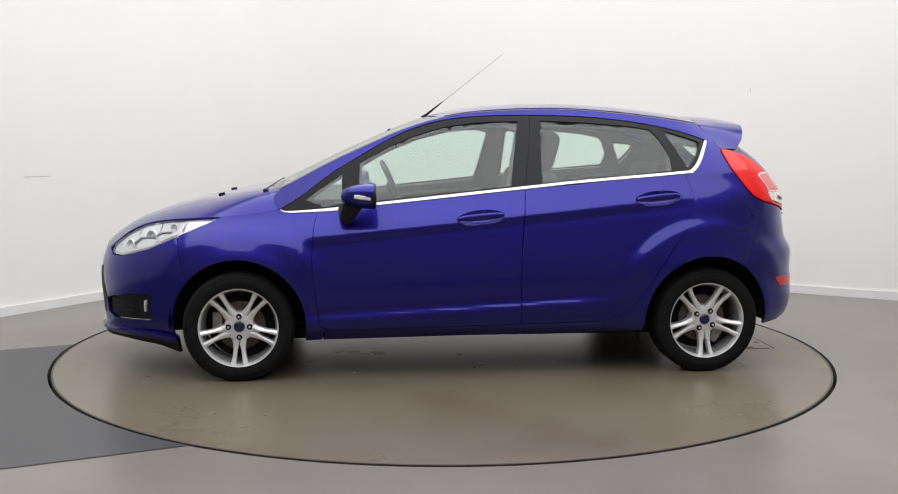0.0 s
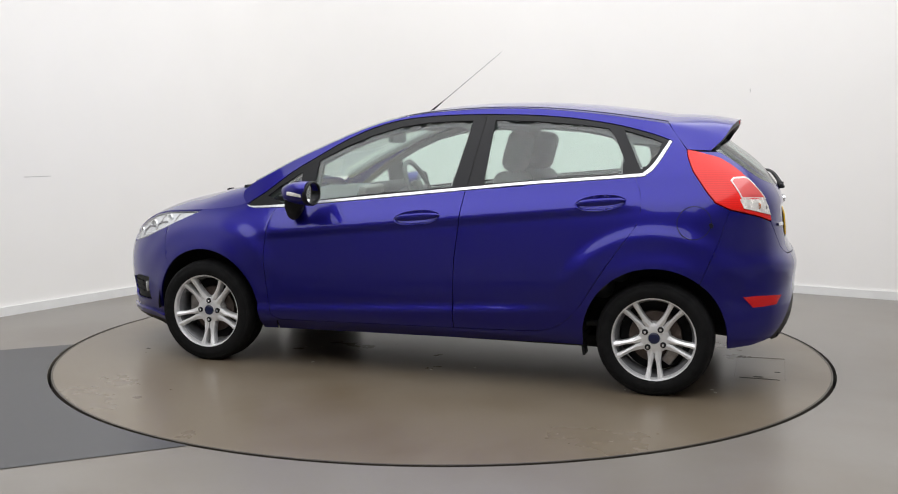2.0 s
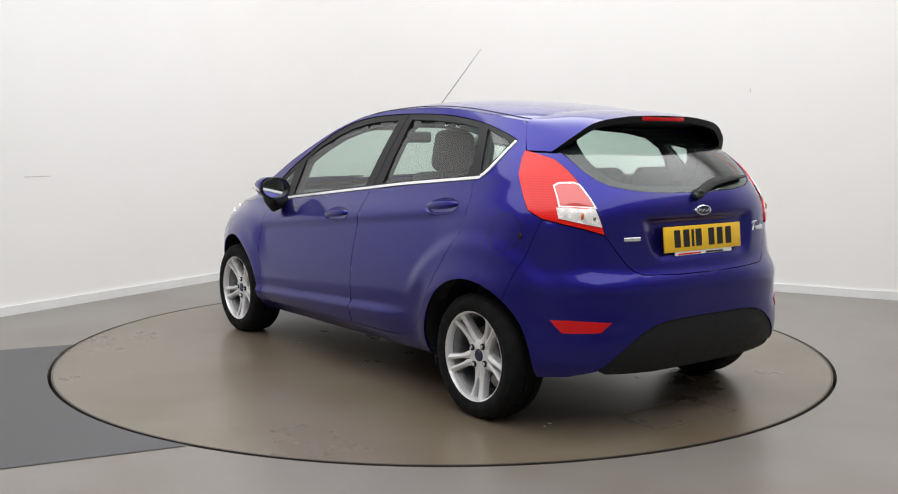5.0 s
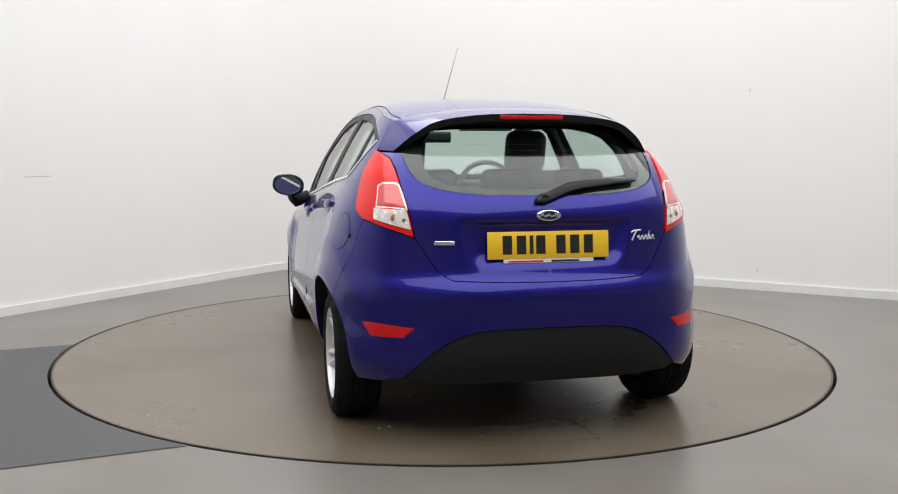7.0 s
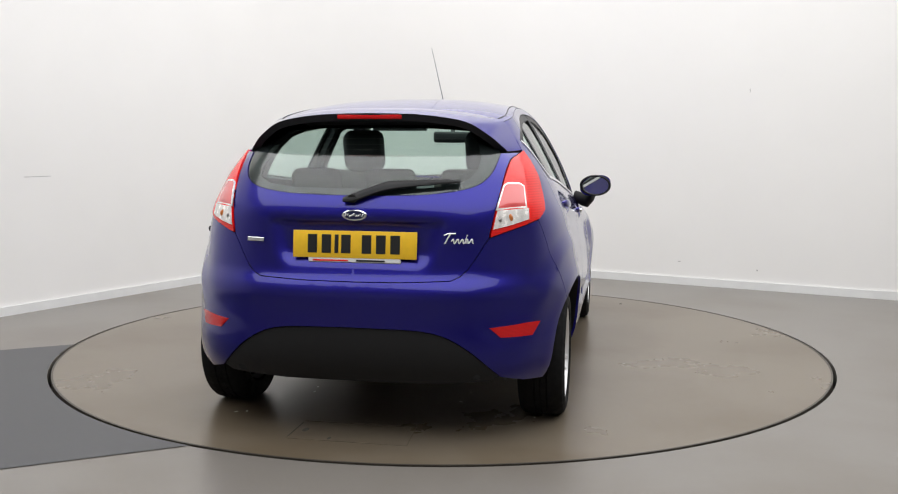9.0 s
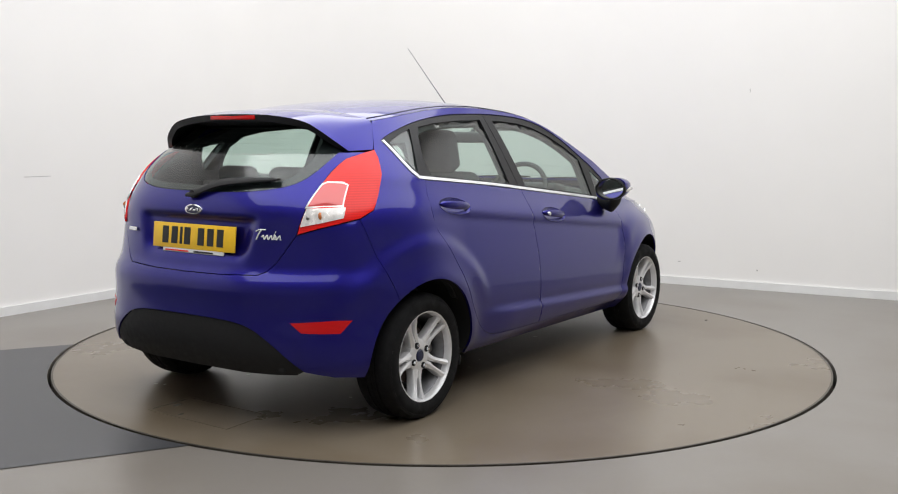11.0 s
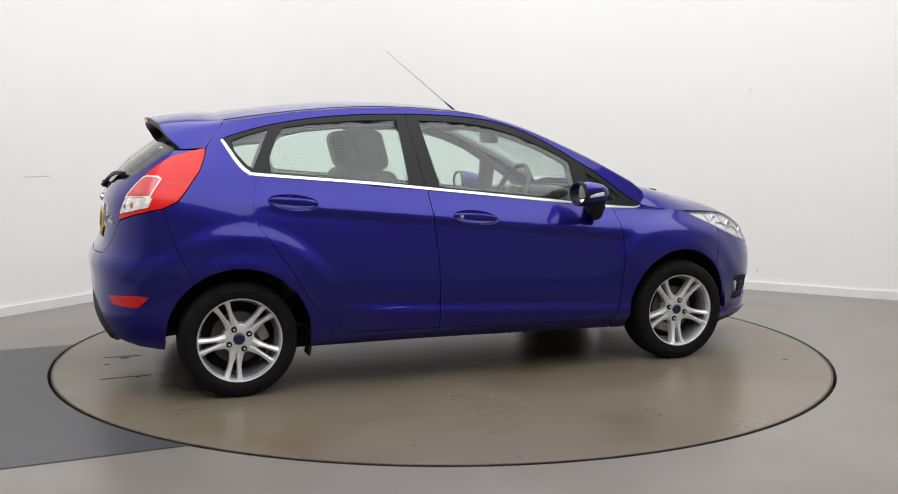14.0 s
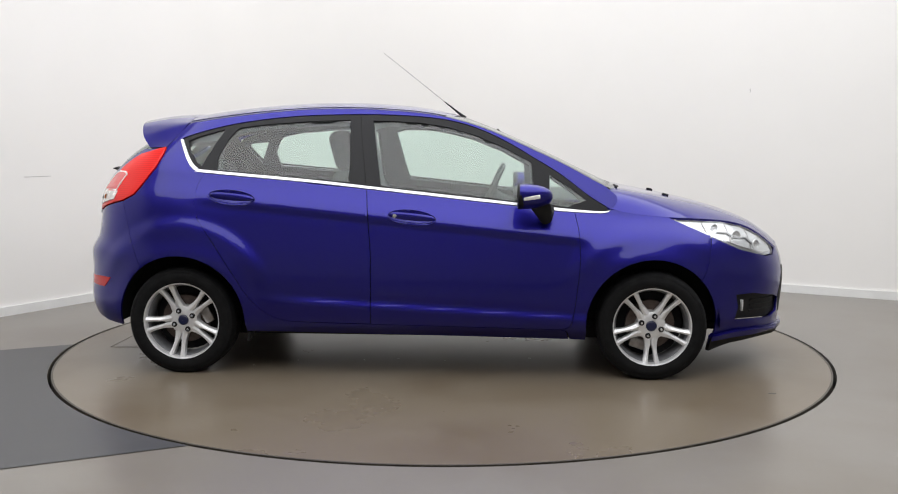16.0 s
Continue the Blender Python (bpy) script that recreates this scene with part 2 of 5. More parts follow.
def B(y, z):
    """Skin place of a point given from behind."""
    n, x = float(REAR_N(z)), float(REAR_X(z))
    for _ in range(12):
        k = min(1.0, y / float(half_width(np.array(x), np.array(z))))
        ph = math.asin(k ** (n / 2))
        x = 0.5 * x + 0.5 * (X0R - (X0R - float(REAR_X(z))) * math.cos(ph) ** (2 / n))
    return (S_REAR + float(np.interp(ph, _phi, _rear_len)), z)


def path_a(pts, d=0.03):
    return trace(pts, A, d)


def path_b(pts, d=0.03):
    return trace(pts, B, d)


def trace(pts, f, d):
    out = []
    for (x0, z0), (x1, z1) in zip(pts, pts[1:]):
        k = max(1, int(math.hypot(x1 - x0, z1 - z0) / d))
        out += [f(x0 + (x1 - x0) * i / k, z0 + (z1 - z0) * i / k) for i in range(k)]
    return out + [f(*pts[-1])]


def curve_pts(pts, k=6):
    """Round off a coarse line of points."""
    out = []
    P = [np.array(p, float) for p in pts]
    for i in range(len(P) - 1):
        p0, p1, p2, p3 = P[max(i - 1, 0)], P[i], P[i + 1], P[min(i + 2, len(P) - 1)]
        for j in range(k):
            t = j / k
            out.append(tuple(0.5 * (2 * p1 + (p2 - p0) * t + (2 * p0 - 5 * p1 + 4 * p2 - p3) * t * t + (3 * p1 - p0 - 3 * p2 + p3) * t ** 3)))
    return out + [tuple(P[-1])]


def inside(pts, loop):
    """Which of the points lie inside a closed outline."""
    p, q = np.asarray(pts), np.asarray(loop)
    hit = np.zeros(len(p), bool)
    for (x0, y0), (x1, y1) in zip(q, np.roll(q, -1, 0)):
        if y0 != y1:
            hit ^= ((y0 > p[:, 1]) != (y1 > p[:, 1])) & (p[:, 0] < (x1 - x0) * (p[:, 1] - y0) / (y1 - y0) + x0)
    return hit


def shrink(loop, d):
    """Draw an outline in by d (negative: out)."""
    q = np.asarray(loop, float)
    keep = np.linalg.norm(q - np.roll(q, 1, 0), axis=1) > 1e-5
    q = q[keep]
    a = np.roll(q, -1, 0) - q
    area = 0.5 * np.sum(q[:, 0] * np.roll(q, -1, 0)[:, 1] - np.roll(q, -1, 0)[:, 0] * q[:, 1])
    nrm = np.stack([-a[:, 1], a[:, 0]], 1) / np.linalg.norm(a, axis=1, keepdims=True) * np.sign(area)
    m = nrm + np.roll(nrm, 1, 0)
    ln = np.linalg.norm(m, axis=1, keepdims=True)
    m = m / np.maximum(ln, 0.5) * (2 / np.maximum(ln, 0.9))
    return q + m * d / 1.0 * np.minimum(1.0, 1.0)


def fill(loop, holes=(), grid=0.025):
    """Triangles of an outline, with an even net of points inside it."""
    loops = [np.asarray(loop)] + [np.asarray(h) for h in holes]
    lo, hi = loops[0].min(0), loops[0].max(0)
    gx, gz = np.arange(lo[0], hi[0], grid), np.arange(lo[1], hi[1], grid)
    pts = np.array([(x + (grid / 2 if j % 2 else 0), z) for j, z in enumerate(gz) for x in gx]).reshape(-1, 2)
    ok = inside(pts, loops[0])
    for h in loops[1:]:
        ok &= ~inside(pts, h)
    pts = pts[ok]
    border = np.concatenate(loops)
    if len(pts):
        near = np.min(np.hypot(pts[:, None, 0] - border[None, :, 0], pts[:, None, 1] - border[None, :, 1]), 1)
        pts = pts[near > grid * 0.45]
    verts, edges = [], []
    for l in loops:
        k = len(verts)
        verts += [Vector(p) for p in l]
        edges += [(k + i, k + (i + 1) % len(l)) for i in range(len(l))]
    verts += [Vector(p) for p in pts]
    v, e, f, *_ = geometry.delaunay_2d_cdt(verts, edges, [], 0, 1e-6)
    v = np.array([tuple(p) for p in v])
    f = np.array([t for t in f if len(t) == 3])
    mid = v[f].mean(1)
    ok = inside(mid, loops[0])
    for h in loops[1:]:
        ok &= ~inside(mid, h)
    f = f[ok]
    used = np.unique(f)
    remap = -np.ones(len(v), int)
    remap[used] = np.arange(len(used))
    return v[used], remap[f]


def panel(name, loop, mat, parent, label="", holes=(), gap=0.0025, grid=0.025, out=0.0, thick=0.012, sides=(1, -1), whole=False, dish=0.0):
    """A pressed panel of the skin with turned-in edges; sides: left 1, right -1; whole: one panel over the car's middle."""
    loop = shrink(loop, gap) if gap else np.asarray(loop)
    if whole:
        loop[:, 0] = np.where(np.abs(loop[:, 0] - S_REAR) < 0.004, S_REAR, loop[:, 0])
        loop[:, 0] = np.where(np.abs(loop[:, 0] - S_FRONT) < 0.004, S_FRONT, loop[:, 0])
    loop[:, 0] = np.clip(loop[:, 0], S_REAR, S_FRONT)
    holes = [shrink(h, -gap) if gap else np.asarray(h) for h in holes]
    v2, f = fill(loop, holes, grid)
    nr = skin_normal(v2[:, 0], v2[:, 1])
    p = skin(v2[:, 0], v2[:, 1]) + nr * out
    if dish:
        near = np.min(np.hypot(v2[:, None, 0] - loop[None, :, 0], v2[:, None, 1] - loop[None, :, 1]), 1)
        p = p - nr * (dish * step(near / 0.03))[:, None]
    flip = np.cross(p[f[:, 1]] - p[f[:, 0]], p[f[:, 2]] - p[f[:, 0]])
    bad = np.sum(flip * nr[f[:, 0]], 1) < 0
    f[bad] = f[bad][:, ::-1]
    count = {}
    for t in f:
        for i in range(3):
            k = (int(t[i]), int(t[(i + 1) % 3]))
            count[tuple(sorted(k))] = None if tuple(sorted(k)) in count else k
    rim = [k for k in count.values() if k]
    if whole:
        rim = [k for k in rim if not (abs(p[k[0]][1]) < 1e-4 and abs(p[k[1]][1]) < 1e-4)]
    made = []
    for group in ([sides] if whole else [(s,) for s in sides]):
        verts, faces, mid_ids = [], [], []
        for side in group:
            mid_ids += [len(verts) + i for i in range(len(p)) if abs(p[i][1]) < 1e-4]
            q = p * np.array([1, side, 1])
            base = len(verts)
            verts += list(q)
            turn = (lambda t: t) if side > 0 else (lambda t: t[::-1])
            faces += [turn(tuple(int(i) + base for i in t)) for t in f]
            ni = nr * np.array([1, side, 1])
            e0 = len(verts)
            ids = {}
            for k in rim:
                for i in k:
                    if i not in ids:
                        ids[i] = len(verts)
                        verts += [q[i], q[i] - ni[i] * thick]
            for i, j in rim:
                faces.append(turn((ids[j], ids[i], ids[i] + 1, ids[j] + 1)))
        ob = link(name, verts, faces, mat, parent, label)
        if whole:
            bm = bmesh.new()
            bm.from_mesh(ob.data)
            bm.verts.ensure_lookup_table()
            mids = [bm.verts[i] for i in mid_ids]
            bmesh.ops.remove_doubles(bm, verts=mids, dist=0.0004)
            bm.to_mesh(ob.data)
            bm.free()
        made.append(ob)
    return made


def sheet(name, fx, fz, mat, parent, nx=40, ny=28, label="", x_of=None, thick=0.0):
    """A sheet over the car: x_of(u, v) gives x, fz(x, v) gives (y, z), u 0 to 1 fore and aft, v -1 to 1 across."""
    verts, faces = [], []
    for i in range(nx + 1):
        for j in range(ny + 1):
            u, v = i / nx, -1 + 2 * j / ny
            x = fx(u, v)
            y, z = fz(x, v)
            verts.append((x, y, z))
    for i in range(nx):
        for j in range(ny):
            a = i * (ny + 1) + j
            faces.append((a, a + 1, a + ny + 2, a + ny + 1))
    k = Vector(verts[faces[0][1]]) - Vector(verts[faces[0][0]])
    n = k.cross(Vector(verts[faces[0][2]]) - Vector(verts[faces[0][1]]))
    if n.z < 0:
        faces = [f[::-1] for f in faces]
    if thick:
        n0 = len(verts)
        rimv = [j for j in range(ny + 1)] + [i * (ny + 1) + ny for i in range(1, nx + 1)] + [nx * (ny + 1) + j for j in range(ny - 1, -1, -1)] + [i * (ny + 1) for i in range(nx - 1, 0, -1)]
        for r in rimv:
            x, y, z = verts[r]
            verts += [(x, y, z), (x, y, z - thick)]
        m = len(rimv)
        for k2 in range(m):
            a, b = n0 + 2 * k2, n0 + 2 * ((k2 + 1) % m)
            faces.append((a, b, b + 1, a + 1))
    return link(name, verts, faces, mat, parent, label)


# ---------------------------------------------------------------- the room
CORNER, LEFT, RIGHT = Vector((-1.05, 4.19)), Vector((-0.529, -0.849)).normalized(), Vector((0.878, -0.478)).normalized()
RADIUS = 1.3


def concrete(name, low, high, rough, stain=None):
    mat, nt, b, out = nodes_of(name)
    tc = nt.nodes.new("ShaderNodeTexCoord")
    big = node(nt, "ShaderNodeTexNoise", Scale=0.9, Detail=6.0, Roughness=0.6)
    fine = node(nt, "ShaderNodeTexNoise", Scale=35.0, Detail=5.0, Roughness=0.65)
    for n in (big, fine):
        nt.links.new(tc.outputs["Object"], n.inputs["Vector"])
    mix = nt.nodes.new("ShaderNodeMath")
    mix.operation = "MULTIPLY_ADD"
    mix.inputs[1].default_value = 0.25
    nt.links.new(fine.outputs["Fac"], mix.inputs[0])
    nt.links.new(big.outputs["Fac"], mix.inputs[2])
    ramp = node(nt, "ShaderNodeMapRange", From_Min=0.35, From_Max=0.9)
    nt.links.new(mix.outputs[0], ramp.inputs["Value"])
    col = nt.nodes.new("ShaderNodeMixRGB")
    col.inputs[1].default_value, col.inputs[2].default_value = (*low, 1), (*high, 1)
    nt.links.new(ramp.outputs["Result"], col.inputs[0])
    tone = col.outputs[0]
    if stain:
        patch = node(nt, "ShaderNodeTexNoise", Scale=1.0, Detail=6.0, Roughness=0.5, Distortion=0.3)
        nt.links.new(tc.outputs["Object"], patch.inputs["Vector"])
        pr = node(nt, "ShaderNodeMapRange", From_Min=0.44, From_Max=0.66, To_Max=0.75)
        nt.links.new(patch.outputs["Fac"], pr.inputs["Value"])
        soil = nt.nodes.new("ShaderNodeMixRGB")
        soil.inputs[2].default_value = (*stain, 1)
        nt.links.new(pr.outputs["Result"], soil.inputs[0])
        nt.links.new(tone, soil.inputs[1])
        tone = soil.outputs[0]
    nt.links.new(tone, b.inputs["Base Color"])
    rr = node(nt, "ShaderNodeMapRange", From_Min=0.3, From_Max=0.7, To_Min=rough - 0.015, To_Max=rough + 0.025)
    nt.links.new(big.outputs["Fac"], rr.inputs["Value"])
    nt.links.new(rr.outputs["Result"], b.inputs["Roughness"])
    b.inputs["IOR"].default_value = 1.48
    bp = node(nt, "ShaderNodeBump", Strength=0.03, Distance=0.001)
    nt.links.new(fine.outputs["Fac"], bp.inputs["Height"])
    nt.links.new(bp.outputs["Normal"], b.inputs["Normal"])
    return mat


WALL = plain("white_wall_paint", (0.87, 0.853, 0.832), 0.7, vary=0.012, scale=1.3, bump=0.05, bump_scale=120)
BACK_WALL = plain("dull_white_wall_paint", (0.80, 0.79, 0.78), 0.7, vary=0.02, scale=1.3, bump=0.05, bump_scale=120)
SCUFF = plain("grey_scuff", (0.42, 0.41, 0.40), 0.8)
CEIL = plain("white_ceiling_paint", (0.87, 0.87, 0.87), 0.8, vary=0.01, scale=1.5)
SKIRT = plain("white_gloss_skirting", (0.80, 0.80, 0.79), 0.35, vary=0.03, scale=6)
FLOOR = concrete("grey_resin_floor", (0.180, 0.164, 0.147), (0.210, 0.194, 0.175), 0.30, (0.158, 0.138, 0.115))
TABLE = concrete("beige_grey_resin", (0.155, 0.125, 0.090), (0.178, 0.149, 0.114), 0.28, (0.106, 0.077, 0.045))
LANE = concrete("dark_grey_resin", (0.042, 0.043, 0.047), (0.062, 0.063, 0.068), 0.38)
RIM = plain("worn_steel_edge", (0.085, 0.075, 0.062), 0.5, metal=0.4, vary=0.2, scale=12)
FLECK = plain("pale_paint_fleck", (0.62, 0.61, 0.58), 0.5, vary=0.2, scale=60)
FAINT = plain("faint_joint", (0.125, 0.102, 0.076), 0.5, vary=0.3, scale=20)
MARK = plain("scuff", (0.10, 0.095, 0.085), 0.7, vary=0.3, scale=20)


def plan_arc():
    a, b = CORNER + LEFT * RADIUS, CORNER + RIGHT * RADIUS
    out = []
    for i in range(25):
        t = i / 24
        out.append((1 - t) ** 2 * a + 2 * t * (1 - t) * CORNER + t * t * b)
    return out


def ribbon(name, pts, z0, z1, thick, mat, label, closed=False, smooth=False):
    """An upright band along a plan line, its depth to the left of the way it runs."""
    verts, faces, n = [], [], len(pts)
    for i, p in enumerate(pts):
        d = (pts[min(i + 1, n - 1)] - pts[max(i - 1, 0)]).normalized()
        o = p + Vector((-d.y, d.x)) * thick
        verts += [(p.x, p.y, z0), (p.x, p.y, z1), (o.x, o.y, z1), (o.x, o.y, z0)]
    for i in range(n - 1):
        a, b = 4 * i, 4 * i + 4
        for k in range(4):
            j = (k + 1) % 4
            faces.append((a + k, b + k, b + j, a + j))
    faces += [(0, 1, 2, 3), tuple(4 * n - 4 + k for k in (3, 2, 1, 0))]
    ob = link(name, verts, faces, mat, None, smooth=False)
    bm = bmesh.new()
    bm.from_mesh(ob.data)
    bmesh.ops.recalc_face_normals(bm, faces=bm.faces)
    bm.to_mesh(ob.data)
    bm.free()
    ob.data.shade_smooth()
    ob.data.set_sharp_from_angle(angle=radians(30))
    return tagged(ob, label, "wall" if "wall" in name else "skirting", kind="structure")


def build_room():
    far_l, far_r = CORNER + LEFT * 13.5, CORNER + RIGHT * 13.0
    back = far_l + (far_r - CORNER)
    run = [far_l, CORNER + LEFT * 5, *plan_arc(), CORNER + RIGHT * 5, far_r]
    wall = ribbon("wall_north", run, -0.1, 4.0, 0.15, WALL, "smooth white painted studio wall with rounded corner")
    for (x, y, z), d, length, tall in (((-2.927, 1.178, 0.972), LEFT, 0.22, 0.004), ((2.53, 2.241, 1.654), RIGHT, 0.004, 0.03), ((2.627, 2.188, 0.164), RIGHT, 0.012, 0.010), ((2.05, 2.503, 0.20), RIGHT, 0.02, 0.006)):
        part("scuff", box(length, 0.004, tall, pose(x, y, z, 0, 0, math.degrees(math.atan2(d.y, d.x)))), SCUFF, wall, smooth=False)
    ribbon("wall_south", [far_r, back, far_l], -0.1, 4.0, 0.15, BACK_WALL, "plain white painted studio wall")
    inner = [p + Vector((0, 0)) for p in run]
    lift = []
    for i, p in enumerate(inner):
        d = (inner[min(i + 1, len(inner) - 1)] - inner[max(i - 1, 0)]).normalized()
        lift.append(p + Vector((d.y, -d.x)) * 0.016)
    ribbon("baseboard", lift, 0.0, 0.066, 0.014, SKIRT, "white painted skirting board along the wall")
    # floor with the round opening for the turntable
    loop = [(p.x, p.y) for p in (far_l, CORNER, far_r, back)]
    hole = [(2.249 * math.cos(a * math.pi / 90), 2.249 * math.sin(a * math.pi / 90)) for a in range(180)]
    v, f = fill(np.array(loop), [np.array(hole)], 0.6)
    verts = [(x, y, 0.0) for x, y in v]
    faces = [tuple(map(int, t)) for t in f]
    n = len(verts)
    verts += [(x, y, z) for x, y in hole for z in (0.0, -0.12)]
    faces += [(n + 2 * i, n + 2 * ((i + 1) % 180), n + 2 * ((i + 1) % 180) + 1, n + 2 * i + 1) for i in range(180)]
    fl = link("floor", verts, faces, FLOOR, smooth=False)
    bm = bmesh.new()
    bm.from_mesh(fl.data)
    for q in bm.faces:
        if abs(q.normal.z) > 0.5 and q.normal.z < 0:
            q.normal_flip()
    bm.to_mesh(fl.data)
    bm.free()
    tagged(fl, "smooth grey resin floor with faint stains", "floor", kind="structure")
    pit = lathe([(2.40, -0.13), (0.05, -0.13)], 60, pose(0, 0, 0, 90))
    tagged(part("floor_pit", pit, DARK, None), "dark pit below the turntable", "floor", kind="structure")
    # the dark lane that leads to the turntable
    d, q = Vector((0.911, 0.412)), Vector((-0.412, 0.911))
    top, low = Vector((-2.26, -0.043)).dot(q), Vector((-1.034, -1.99)).dot(q)
    edge = []
    for i in range(41):
        k = low + (top - low) * i / 40
        edge.append(k * q - d * math.sqrt(2.2515 ** 2 - k * k))
    lane = [(p.x, p.y) for p in edge] + [tuple(top * q - d * 3.75), tuple(low * q - d * 7.2)]
    bm = bmesh.new()
    bm.faces.new([bm.verts.new((x, y, 0.003)) for x, y in lane])
    bmesh.ops.recalc_face_normals(bm, faces=bm.faces)
    if list(bm.faces)[0].normal.z < 0:
        list(bm.faces)[0].normal_flip()
    tagged(part("floor_lane", bm, LANE, None, smooth=False), "dark grey painted lane on the resin floor", "floor", kind="structure")
    loop = [far_l, CORNER, far_r, back]
    verts = [(p.x, p.y, z) for z in (4.0, 4.15) for p in loop]
    ce = link("ceiling", verts, [(0, 1, 2, 3), (7, 6, 5, 4), (0, 4, 5, 1), (1, 5, 6, 2), (2, 6, 7, 3), (3, 7, 4, 0)], CEIL, smooth=False)
    tagged(ce, "plain white studio ceiling", "ceiling", kind="structure")


build_room()


# ---------------------------------------------------------------- turntable
def build_turntable():
    root = tagged(new("turntable"), "round beige-grey turntable set flush in the floor", "turntable")
    part("disc", lathe([(0.001, -0.001), (1.0, -0.001), (2.0, -0.001), (2.2205, -0.001), (2.2205, 0.06), (0.001, 0.06)], 180, pose(0, 0, 0, -90)), TABLE, root)
    part("rim", lathe([(2.2205, -0.0015), (2.231, -0.0015), (2.231, 0.08), (2.2205, 0.08)], 180, pose(0, 0, 0, -90)), RIM, root, "worn steel edge ring")
    # a lifted square flap near the rim and small scuffs
    a = [(-1.73, -0.21), (-1.99, -0.225), (-1.98, 0.30), (-1.725, 0.298)]
    for k, ((x0, y0), (x1, y1), w) in enumerate(zip(a, a[1:] + a[:1], (0.002, 0.0012, 0.004, 0.0012))):
        d = Vector((x1 - x0, y1 - y0, 0))
        ang = math.degrees(math.atan2(d.y, d.x))
        part("flap_edge", box(d.length * (0.8 if k == 2 else 1), w, 0.003, pose((x0 + x1) / 2, (y0 + y1) / 2, 0.0016, 0, 0, ang)), MARK if k == 2 else FAINT, root, "worn edge of a square floor flap", smooth=False)
    for x, y, s in ((1.70, -1.06, 0.022), (1.633, 0.68, 0.016), (-1.846, 0.255, 0.03), (-1.945, 0.12, 0.018)):
        part("scuff", lathe([(0.0005, -0.0035), (s * 0.7, -0.0033), (s, -0.001)], 10, pose(x, y, 0, -90) @ Matrix.Diagonal((1, 1, 0.45, 1))), MARK, root)
    rng = random.Random(4)
    for k in range(22):
        x, y, s = rng.uniform(-1.7, 1.2), rng.choice((-1, 1)) * rng.uniform(0.3, 0.75), rng.uniform(0.004, 0.011)
        part("paint_fleck", lathe([(0.0005, -0.0028), (s * 0.7, -0.0026), (s, -0.001)], 8, pose(x, y, 0, -90, 0, 0) @ Matrix.Rotation(rng.uniform(0, 3), 4, "Y") @ Matrix.Diagonal((1.3, 1, 0.6, 1))), FLECK, root)
    return root


# ---------------------------------------------------------------- the car
RAIL = spline([(1.06, 0.978), (0.94, 1.040), (0.78, 1.125), (0.63, 1.195), (0.47, 1.267), (0.32, 1.325), (0.2, 1.36), (0.05, 1.388), (-0.14, 1.405), (-0.29, 1.413), (-0.45, 1.415), (-0.6, 1.411), (-0.75, 1.400), (-0.9, 1.385), (-1.06, 1.364), (-1.27, 1.334)])
CREST = spline([(1.14, 0.975), (0.9, 1.088), (0.7, 1.185), (0.5, 1.275), (0.356, 1.335), (0.217, 1.385), (0.1, 1.415), (0.0, 1.432), (-0.15, 1.448), (-0.3, 1.457), (-0.45, 1.460), (-0.6, 1.458), (-0.8, 1.448), (-1.0, 1.429), (-1.15, 1.410), (-1.28, 1.390)])
BONNET_EDGE = spline([(1.0, 0.905), (1.04, 0.888), (1.106, 0.871), (1.322, 0.846), (1.45, 0.838), (1.62, 0.824), (1.75, 0.798), (1.85, 0.751), (1.925, 0.696), (1.97, 0.668), (2.02, 0.655)])
BONNET_CREST = spline([(0.98, 1.005), (1.125, 0.985), (1.3, 0.955), (1.405, 0.936), (1.58, 0.899), (1.757, 0.845), (1.88, 0.790), (1.96, 0.738), (2.01, 0.695), (2.03, 0.665)])
CHROME_LOW = [(1.03, 0.885), (0.982, 0.867), (0.753, 0.878), (0.585, 0.899), (0.312, 0.928), (-0.254, 0.988), (-0.594, 1.023), (-1.13, 1.069), (-1.172, 1.077), (-1.205, 1.100), (-1.235, 1.140), (-1.263, 1.19), (-1.29, 1.243)]
CHROME_TOP = [(1.03, 0.885), (0.976, 0.880), (0.753, 0.901), (0.585, 0.920), (0.312, 0.950), (-0.254, 1.009), (-0.593, 1.044), (-1.125, 1.089), (-1.16, 1.098), (-1.19, 1.124), (-1.217, 1.16), (-1.243, 1.205), (-1.270, 1.249)]
CHROME_TOP = [(a + 0.68 * (c - a), b + 0.68 * (d - b)) for (a, b), (c, d) in zip(CHROME_LOW, CHROME_TOP)]
DLO_TOP = [(-1.29, 1.247), (-1.21, 1.277), (-1.057, 1.318), (-0.904, 1.346), (-0.752, 1.365), (-0.599, 1.377), (-0.447, 1.382), (-0.294, 1.384), (-0.141, 1.381), (0.012, 1.373), (0.165, 1.354), (0.318, 1.312), (0.473, 1.243), (0.62, 1.158), (0.768, 1.068), (0.917, 0.956), (1.03, 0.887)]
DOOR_REAR = [(-1.126, 1.068), (-1.157, 1.0), (-1.166, 0.911), (-1.148, 0.837), (-1.091, 0.754), (-1.03, 0.665), (-0.95, 0.54), (-0.89, 0.44), (-0.83, 0.368), (-0.77, 0.322), (-0.71, 0.298), (-0.656, 0.29)]
DOOR_LOW = [(-0.656, 0.29), (-0.296, 0.282), (0.306, 0.271), (0.765, 0.262)]
